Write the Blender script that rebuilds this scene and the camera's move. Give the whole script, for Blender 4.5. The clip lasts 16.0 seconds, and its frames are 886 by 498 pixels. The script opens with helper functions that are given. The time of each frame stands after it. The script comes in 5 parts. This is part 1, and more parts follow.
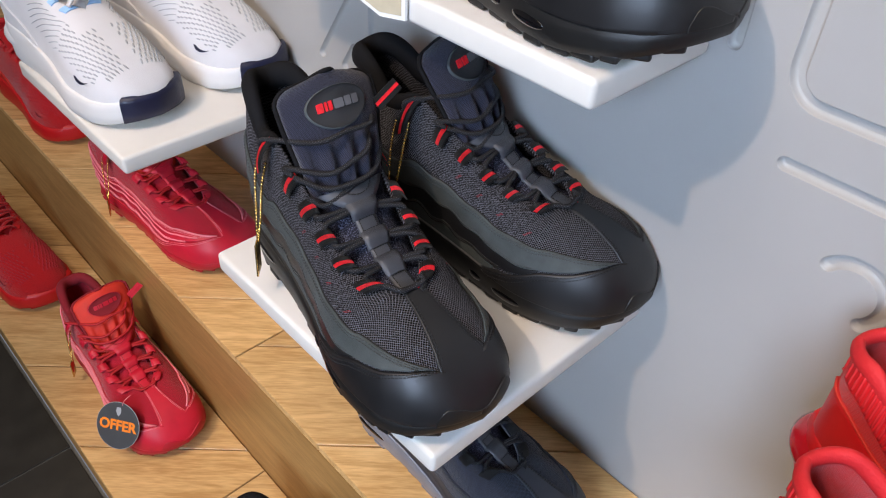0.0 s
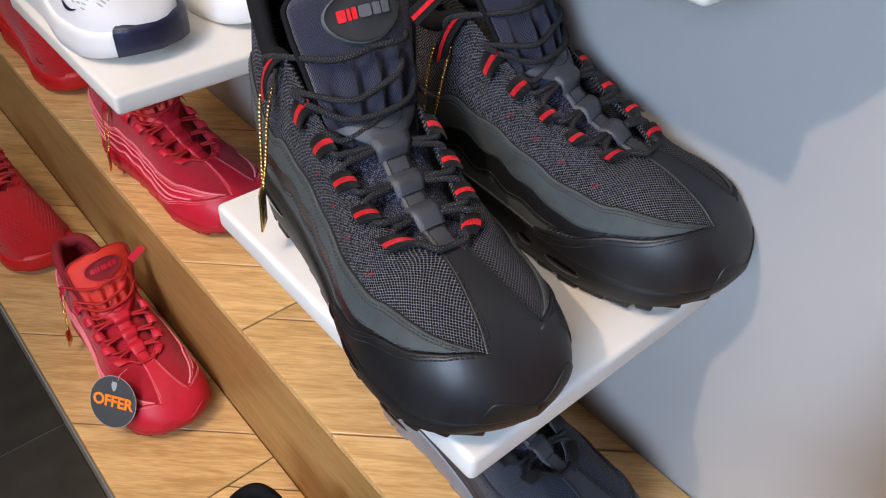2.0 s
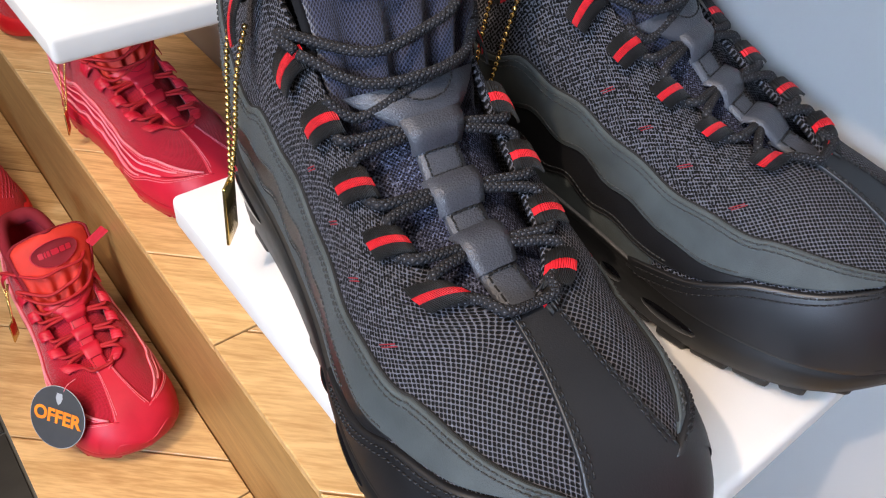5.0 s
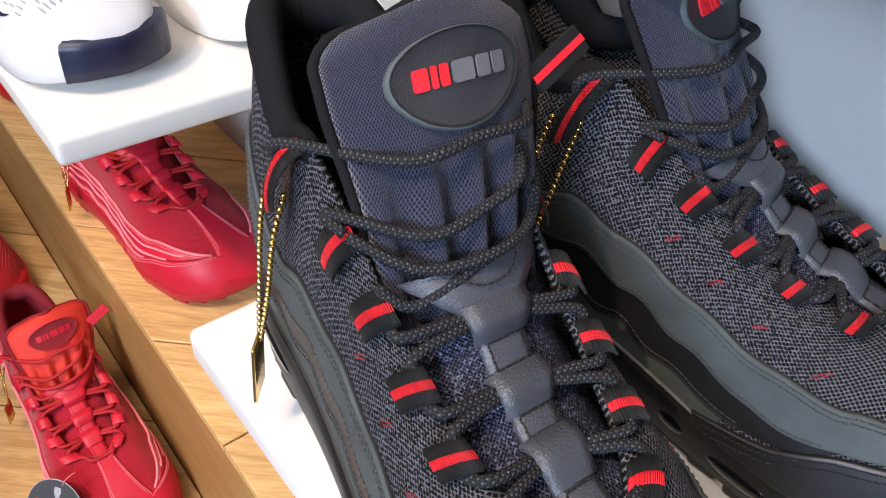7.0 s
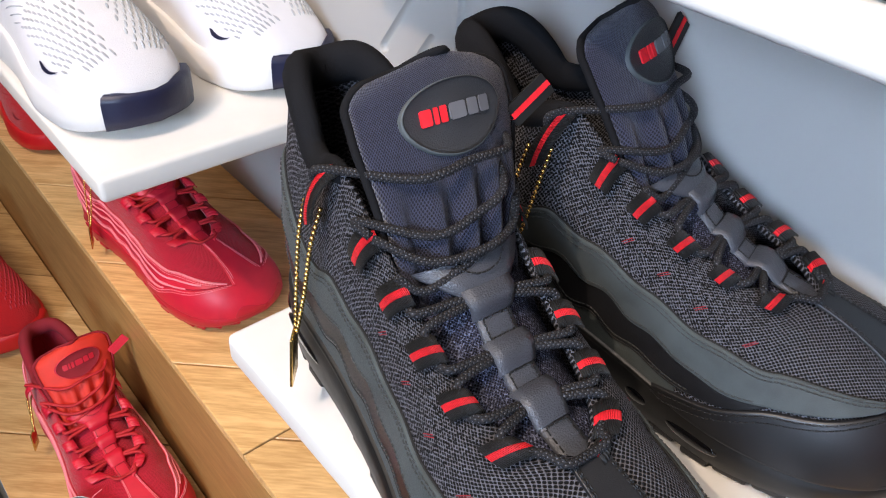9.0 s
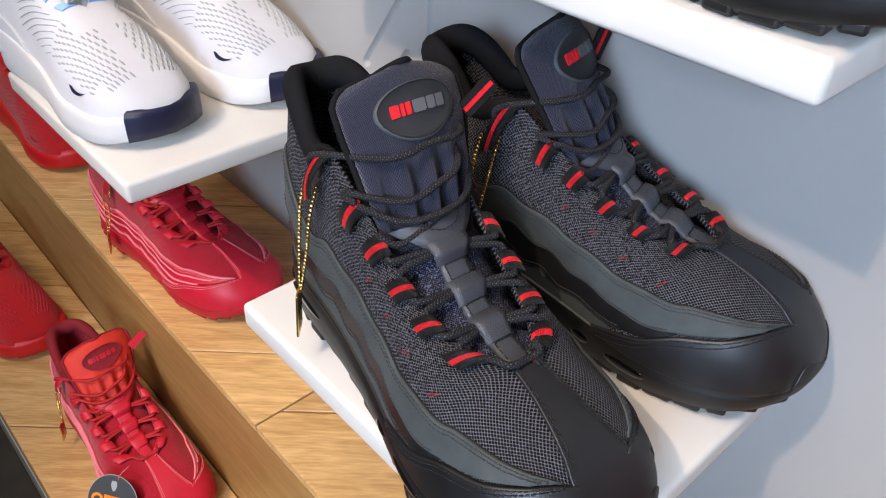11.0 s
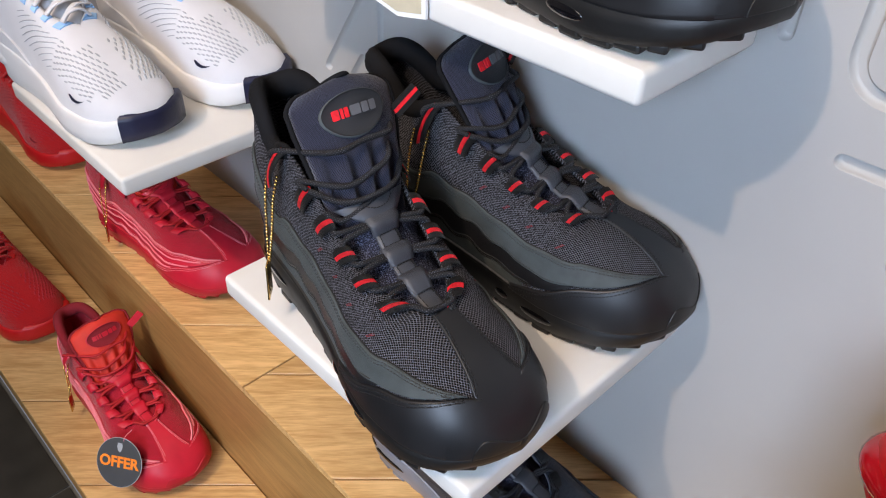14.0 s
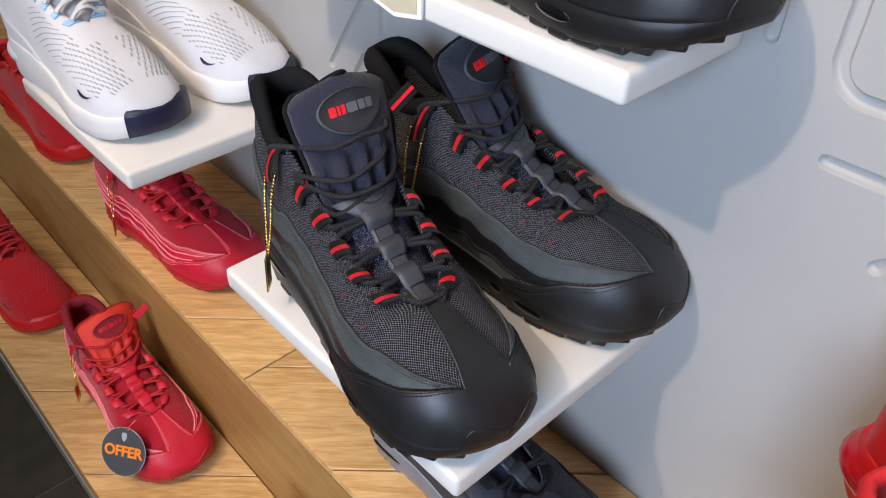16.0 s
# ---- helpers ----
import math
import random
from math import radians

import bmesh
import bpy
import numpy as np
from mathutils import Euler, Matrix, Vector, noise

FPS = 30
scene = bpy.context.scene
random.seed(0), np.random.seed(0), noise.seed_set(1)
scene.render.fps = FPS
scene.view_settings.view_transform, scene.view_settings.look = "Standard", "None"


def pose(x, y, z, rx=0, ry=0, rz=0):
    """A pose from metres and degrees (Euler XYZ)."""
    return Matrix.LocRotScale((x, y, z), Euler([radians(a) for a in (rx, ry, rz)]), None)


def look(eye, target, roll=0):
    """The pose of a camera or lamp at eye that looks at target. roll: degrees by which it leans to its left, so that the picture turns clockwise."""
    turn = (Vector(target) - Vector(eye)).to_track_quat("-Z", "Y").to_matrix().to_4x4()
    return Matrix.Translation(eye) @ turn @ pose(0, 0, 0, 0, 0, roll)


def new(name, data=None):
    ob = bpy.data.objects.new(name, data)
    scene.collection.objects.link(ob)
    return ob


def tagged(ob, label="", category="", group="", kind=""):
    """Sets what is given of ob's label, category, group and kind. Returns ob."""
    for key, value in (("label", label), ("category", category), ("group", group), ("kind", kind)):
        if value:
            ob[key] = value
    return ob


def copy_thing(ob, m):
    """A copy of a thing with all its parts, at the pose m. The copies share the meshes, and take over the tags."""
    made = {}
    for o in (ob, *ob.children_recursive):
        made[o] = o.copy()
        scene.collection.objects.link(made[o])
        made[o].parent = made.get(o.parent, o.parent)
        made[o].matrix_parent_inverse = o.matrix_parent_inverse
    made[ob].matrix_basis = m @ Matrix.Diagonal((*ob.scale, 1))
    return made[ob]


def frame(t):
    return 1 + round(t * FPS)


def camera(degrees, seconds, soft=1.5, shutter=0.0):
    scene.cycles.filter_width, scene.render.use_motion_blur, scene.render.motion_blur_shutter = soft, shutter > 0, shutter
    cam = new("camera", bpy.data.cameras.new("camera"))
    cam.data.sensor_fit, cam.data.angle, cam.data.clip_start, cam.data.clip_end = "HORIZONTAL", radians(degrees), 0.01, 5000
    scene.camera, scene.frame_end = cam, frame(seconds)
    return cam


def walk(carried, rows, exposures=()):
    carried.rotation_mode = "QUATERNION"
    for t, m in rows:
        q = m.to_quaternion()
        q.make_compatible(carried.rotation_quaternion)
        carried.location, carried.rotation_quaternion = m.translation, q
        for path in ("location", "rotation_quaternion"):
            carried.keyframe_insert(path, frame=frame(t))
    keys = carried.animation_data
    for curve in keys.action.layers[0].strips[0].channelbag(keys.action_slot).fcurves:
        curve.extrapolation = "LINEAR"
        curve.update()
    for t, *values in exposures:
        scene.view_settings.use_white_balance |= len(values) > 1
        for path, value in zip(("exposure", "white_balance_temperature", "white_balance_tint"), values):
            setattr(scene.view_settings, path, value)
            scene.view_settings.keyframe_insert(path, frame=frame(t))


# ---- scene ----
cam = camera(60.2, 16.0, soft=1.1)
PATH = [
    (0, (0.0010, 0.0239, 1.0241), (0.1090, 0.1332, 0.8962), 2.8),
    (0.5, (0.0036, 0.0274, 1.0205), (0.1105, 0.1369, 0.8917), 2.8),
    (1, (0.0123, 0.0443, 0.9951), (0.1177, 0.1544, 0.8656), 2.9),
    (1.5, (0.0251, 0.0711, 0.9627), (0.1288, 0.1817, 0.8322), 3.0),
    (2, (0.0478, 0.0918, 0.9296), (0.1495, 0.2027, 0.7979), 3.0),
    (2.5, (0.0666, 0.1121, 0.8969), (0.1669, 0.2228, 0.7639), 3.1),
    (3, (0.0827, 0.1313, 0.8707), (0.1823, 0.2409, 0.7362), 3.8),
    (5.5, (0.1396, 0.2450, 0.8295), (0.2389, 0.3523, 0.6930), 6.2),
    (6, (0.1457, 0.2627, 0.8363), (0.2458, 0.3708, 0.7010), 6.1),
    (6.5, (0.1507, 0.2792, 0.8421), (0.2519, 0.3882, 0.7084), 6.1),
    (7, (0.1513, 0.2901, 0.8514), (0.2540, 0.4000, 0.7195), 6.0),
    (7.5, (0.1471, 0.2873, 0.8604), (0.2513, 0.3981, 0.7306), 5.8),
    (8, (0.1317, 0.2791, 0.8711), (0.2380, 0.3910, 0.7439), 5.6),
    (8.5, (0.1161, 0.2615, 0.8788), (0.2242, 0.3741, 0.7538), 5.4),
    (11, (0.0458, 0.1613, 0.9261), (0.1569, 0.2760, 0.8057), 2.8),
    (11.5, (0.0422, 0.1403, 0.9338), (0.1536, 0.2547, 0.8134), 2.4),
    (12, (0.0394, 0.1224, 0.9459), (0.1511, 0.2361, 0.8251), 2.2),
    (12.5, (0.0333, 0.1057, 0.9552), (0.1450, 0.2186, 0.8336), 1.9),
    (13, (0.0274, 0.0888, 0.9703), (0.1389, 0.2009, 0.8479), 1.7),
    (13.5, (0.0156, 0.0748, 0.9842), (0.1267, 0.1866, 0.8611), 1.6),
    (14, (0.0084, 0.0623, 0.9896), (0.1193, 0.1741, 0.8663), 1.5),
    (14.5, (0.0048, 0.0546, 0.9939), (0.1154, 0.1668, 0.8708), 1.5),
    (15, (0.0053, 0.0509, 0.9957), (0.1155, 0.1633, 0.8724), 1.5),
    (15.5, (0.0068, 0.0469, 0.9968), (0.1165, 0.1597, 0.8734), 1.5),
    (16, (0.0071, 0.0443, 0.9962), (0.1163, 0.1576, 0.8727), 1.6),
]
walk(cam, [(t, look(eye, target, roll)) for t, eye, target, roll in PATH],
     [(0, -0.04, 6800, 18), (3, 0.18, 6800, 18), (5.5, 0.50, 6750, 18), (8.5, 0.44, 6800, 18), (11, 0.18, 6850, 18), (16, 0.0, 6850, 18)])

# ---- light ----
world = bpy.data.worlds.new("world")
scene.world = world
world.use_nodes = True
world.node_tree.nodes["Background"].inputs[0].default_value = (0.75, 0.85, 1.0, 1)
world.node_tree.nodes["Background"].inputs[1].default_value = 0.25


def lamp(name, kind, place, target, power, color, size=0.1, spread=180):
    data = bpy.data.lights.new(name, kind)
    data.energy, data.color = power, color
    if kind == "SPOT":
        data.spot_size, data.spot_blend, data.shadow_soft_size = radians(spread), 0.5, size
    else:
        data.shape, data.size, data.spread = "DISK", size, radians(spread)
    ob = new(name, data)
    ob.matrix_world = look(place, target)
    return tagged(ob, kind="structure")


lamp("ceiling_spot_warm", "SPOT", (-1.30, 0.50, 2.66), (0.38, 0.36, 0.46), 142, (1.0, 0.84, 0.65), 0.03, 34)
lamp("ceiling_spot_far", "SPOT", (-0.90, 2.05, 2.70), (0.36, 1.02, 0.40), 20, (1.0, 0.84, 0.66), 0.03, 30)
lamp("daylight_panel", "AREA", (-1.45, -0.50, 1.40), (0.48, 0.34, 0.62), 11.5, (0.52, 0.73, 1.0), 0.9, 75)
# soft fill added overhead to brighten the tops; it stands for no known lamp
lamp("overhead_fill", "AREA", (-0.7, 0.6, 2.75), (-0.5, 0.6, 0.0), 28, (1.0, 0.94, 0.86), 1.2)

# ---- materials ----


def mat(name, color, rough=0.5, metal=0.0, spread=0.12, scale=40.0, bump=0.0, bump_scale=400.0, coat=0.0, sheen=0.0, spec=0.5):
    """A plain surface with two scales of colour variation and a fine relief."""
    m = bpy.data.materials.new(name)
    m.use_nodes = True
    nt = m.node_tree
    b = nt.nodes["Principled BSDF"]
    b.inputs["Roughness"].default_value, b.inputs["Metallic"].default_value = rough, metal
    b.inputs["Coat Weight"].default_value, b.inputs["Sheen Weight"].default_value = coat, sheen
    b.inputs["Specular IOR Level"].default_value = spec
    tc = nt.nodes.new("ShaderNodeTexCoord")
    n1 = nt.nodes.new("ShaderNodeTexNoise")
    n1.inputs["Scale"].default_value, n1.inputs["Detail"].default_value = scale, 6
    nt.links.new(tc.outputs["Object"], n1.inputs["Vector"])
    ramp = nt.nodes.new("ShaderNodeMapRange")
    ramp.inputs["From Min"].default_value, ramp.inputs["From Max"].default_value = 0.3, 0.7
    ramp.inputs["To Min"].default_value, ramp.inputs["To Max"].default_value = 1 - spread, 1 + spread
    nt.links.new(n1.outputs["Fac"], ramp.inputs["Value"])
    mul = nt.nodes.new("ShaderNodeVectorMath")
    mul.operation = "SCALE"
    mul.inputs[0].default_value = color
    nt.links.new(ramp.outputs[0], mul.inputs["Scale"])
    nt.links.new(mul.outputs[0], b.inputs["Base Color"])
    rr = nt.nodes.new("ShaderNodeMapRange")
    rr.inputs["To Min"].default_value, rr.inputs["To Max"].default_value = rough * 0.85, min(1, rough * 1.15)
    nt.links.new(n1.outputs["Fac"], rr.inputs["Value"])
    nt.links.new(rr.outputs[0], b.inputs["Roughness"])
    if bump:
        n2 = nt.nodes.new("ShaderNodeTexNoise")
        n2.inputs["Scale"].default_value, n2.inputs["Detail"].default_value = bump_scale, 3
        nt.links.new(tc.outputs["Object"], n2.inputs["Vector"])
        bp = nt.nodes.new("ShaderNodeBump")
        bp.inputs["Strength"].default_value, bp.inputs["Distance"].default_value = bump, 0.001
        nt.links.new(n2.outputs["Fac"], bp.inputs["Height"])
        nt.links.new(bp.outputs[0], b.inputs["Normal"])
    return m


def weave(name, thread, hole, pitch=0.0016, ratio=1.0, rough=0.75, bump=0.6, edge=0.15, sheen=0.2, speckle=0.0, fleck=(1, 1, 1), level=0.35, fuzz=0.55, wander=2.2, tweed=0.0):
    """Woven or knitted cloth: a regular grid of threads and holes laid along the cloth's own directions."""
    m = bpy.data.materials.new(name)
    m.use_nodes = True
    nt = m.node_tree
    b = nt.nodes["Principled BSDF"]
    b.inputs["Roughness"].default_value, b.inputs["Sheen Weight"].default_value = rough, sheen
    b.inputs["Specular IOR Level"].default_value = 0.2
    uv = nt.nodes.new("ShaderNodeUVMap")
    sep = nt.nodes.new("ShaderNodeSeparateXYZ")
    nt.links.new(uv.outputs[0], sep.inputs[0])

    def math_node(op, a, c=None):
        n = nt.nodes.new("ShaderNodeMath")
        n.operation = op
        for i, x in enumerate((a, c)):
            if x is None:
                continue
            if isinstance(x, (int, float)):
                n.inputs[i].default_value = x
            else:
                nt.links.new(x, n.inputs[i])
        return n.outputs[0]

    k = math.pi / pitch
    warp = nt.nodes.new("ShaderNodeTexNoise")
    warp.inputs["Scale"].default_value = 55
    wco = nt.nodes.new("ShaderNodeTexCoord")
    nt.links.new(wco.outputs["Object"], warp.inputs["Vector"])
    px, py = math_node("ADD", math_node("MULTIPLY", sep.outputs[0], k), math_node("MULTIPLY", warp.outputs["Fac"], wander)), math_node("MULTIPLY", sep.outputs[1], k * ratio)
    su = math_node("ABSOLUTE", math_node("SINE", math_node("ADD", px, py)))
    sv = math_node("ABSOLUTE", math_node("SINE", math_node("SUBTRACT", px, py)))
    prod = math_node("SUBTRACT", level, math_node("MULTIPLY", su, sv))
    noise_ = nt.nodes.new("ShaderNodeTexNoise")
    noise_.inputs["Scale"].default_value, noise_.inputs["Detail"].default_value = 900, 4
    tc = nt.nodes.new("ShaderNodeTexCoord")
    nt.links.new(tc.outputs["Object"], noise_.inputs["Vector"])
    amount = fuzz
    if tweed:
        loose = nt.nodes.new("ShaderNodeMapRange")
        loose.inputs["From Min"].default_value, loose.inputs["From Max"].default_value = 0.190, 0.235
        loose.inputs["To Min"].default_value, loose.inputs["To Max"].default_value = fuzz + tweed, fuzz
        nt.links.new(sep.outputs[0], loose.inputs["Value"])
        amount = loose.outputs[0]
    rough_sum = math_node("ADD", prod, math_node("MULTIPLY", math_node("SUBTRACT", noise_.outputs["Fac"], 0.5), amount))
    mr = nt.nodes.new("ShaderNodeMapRange")
    mr.inputs["From Min"].default_value, mr.inputs["From Max"].default_value = -edge - 0.08, edge
    nt.links.new(rough_sum, mr.inputs["Value"])
    mix = nt.nodes.new("ShaderNodeMix")
    mix.data_type = "RGBA"
    mix.inputs["A"].default_value, mix.inputs["B"].default_value = (*hole, 1), (*thread, 1)
    nt.links.new(mr.outputs[0], mix.inputs["Factor"])
    out = mix.outputs["Result"]
    if speckle:
        mr2 = nt.nodes.new("ShaderNodeMapRange")
        mr2.inputs["From Min"].default_value, mr2.inputs["From Max"].default_value = 0.54, 0.60
        nt.links.new(noise_.outputs["Fac"], mr2.inputs["Value"])
        mix2 = nt.nodes.new("ShaderNodeMix")
        mix2.data_type = "RGBA"
        nt.links.new(math_node("MULTIPLY", mr2.outputs[0], speckle), mix2.inputs["Factor"])
        nt.links.new(out, mix2.inputs["A"])
        mix2.inputs["B"].default_value = (*fleck, 1)
        out = mix2.outputs["Result"]
    nt.links.new(out, b.inputs["Base Color"])
    bp = nt.nodes.new("ShaderNodeBump")
    bp.inputs["Strength"].default_value, bp.inputs["Distance"].default_value = bump, 0.0006
    nt.links.new(rough_sum, bp.inputs["Height"])
    nt.links.new(bp.outputs[0], b.inputs["Normal"])
    return m


def webbing(name, color, pitch=0.0008, rough=0.6):
    """Ribbed tape: fine ribs across its length."""
    m = mat(name, color, rough, spread=0.2, scale=300, spec=0.35)
    nt = m.node_tree
    uv = nt.nodes.new("ShaderNodeUVMap")
    wave = nt.nodes.new("ShaderNodeTexWave")
    wave.bands_direction = "Y"
    wave.inputs["Scale"].default_value = 0.314 / pitch
    wave.inputs["Distortion"].default_value = 0.3
    nt.links.new(uv.outputs[0], wave.inputs["Vector"])
    bp = nt.nodes.new("ShaderNodeBump")
    bp.inputs["Strength"].default_value, bp.inputs["Distance"].default_value = 0.9, 0.0006
    nt.links.new(wave.outputs["Fac"], bp.inputs["Height"])
    nt.links.new(bp.outputs[0], nt.nodes["Principled BSDF"].inputs["Normal"])
    return m


def wood(name, light, dark, angle):
    """Oak with long grain; each board shifts in tone."""
    m = bpy.data.materials.new(name)
    m.use_nodes = True
    nt = m.node_tree
    b = nt.nodes["Principled BSDF"]
    b.inputs["Roughness"].default_value = 0.42
    tc = nt.nodes.new("ShaderNodeTexCoord")
    info = nt.nodes.new("ShaderNodeObjectInfo")
    shift = nt.nodes.new("ShaderNodeVectorMath")
    shift.operation = "SCALE"
    shift.inputs[0].default_value = (7, 11, 3)
    nt.links.new(info.outputs["Random"], shift.inputs["Scale"])
    add = nt.nodes.new("ShaderNodeVectorMath")
    nt.links.new(tc.outputs["Object"], add.inputs[0])
    nt.links.new(shift.outputs[0], add.inputs[1])
    mp = nt.nodes.new("ShaderNodeMapping")
    mp.inputs["Rotation"].default_value = (0, 0, radians(angle))
    mp.vector_type = "TEXTURE"
    nt.links.new(add.outputs[0], mp.inputs["Vector"])
    st = nt.nodes.new("ShaderNodeVectorMath")
    st.operation = "MULTIPLY"
    st.inputs[1].default_value = (1, 9, 9)
    nt.links.new(mp.outputs[0], st.inputs[0])
    n1 = nt.nodes.new("ShaderNodeTexNoise")
    n1.inputs["Scale"].default_value, n1.inputs["Detail"].default_value, n1.inputs["Distortion"].default_value = 7, 5, 1.2
    nt.links.new(st.outputs[0], n1.inputs["Vector"])
    n2 = nt.nodes.new("ShaderNodeTexNoise")
    n2.inputs["Scale"].default_value, n2.inputs["Detail"].default_value = 45, 6
    nt.links.new(st.outputs[0], n2.inputs["Vector"])
    mixn = nt.nodes.new("ShaderNodeMix")
    mixn.inputs["Factor"].default_value = 0.4
    nt.links.new(n1.outputs["Fac"], mixn.inputs["A"])
    nt.links.new(n2.outputs["Fac"], mixn.inputs["B"])
    ramp = nt.nodes.new("ShaderNodeValToRGB")
    ramp.color_ramp.elements[0].position, ramp.color_ramp.elements[0].color = 0.38, (*dark, 1)
    ramp.color_ramp.elements[1].position, ramp.color_ramp.elements[1].color = 0.62, (*light, 1)
    nt.links.new(mixn.outputs["Result"], ramp.inputs["Fac"])
    tone = nt.nodes.new("ShaderNodeMapRange")
    tone.inputs["To Min"].default_value, tone.inputs["To Max"].default_value = 0.85, 1.1
    nt.links.new(info.outputs["Random"], tone.inputs["Value"])
    sc = nt.nodes.new("ShaderNodeVectorMath")
    sc.operation = "SCALE"
    nt.links.new(ramp.outputs[0], sc.inputs[0])
    nt.links.new(tone.outputs[0], sc.inputs["Scale"])
    nt.links.new(sc.outputs[0], b.inputs["Base Color"])
    bp = nt.nodes.new("ShaderNodeBump")
    bp.inputs["Strength"].default_value, bp.inputs["Distance"].default_value = 0.25, 0.0006
    nt.links.new(n2.outputs["Fac"], bp.inputs["Height"])
    nt.links.new(bp.outputs[0], b.inputs["Normal"])
    return m


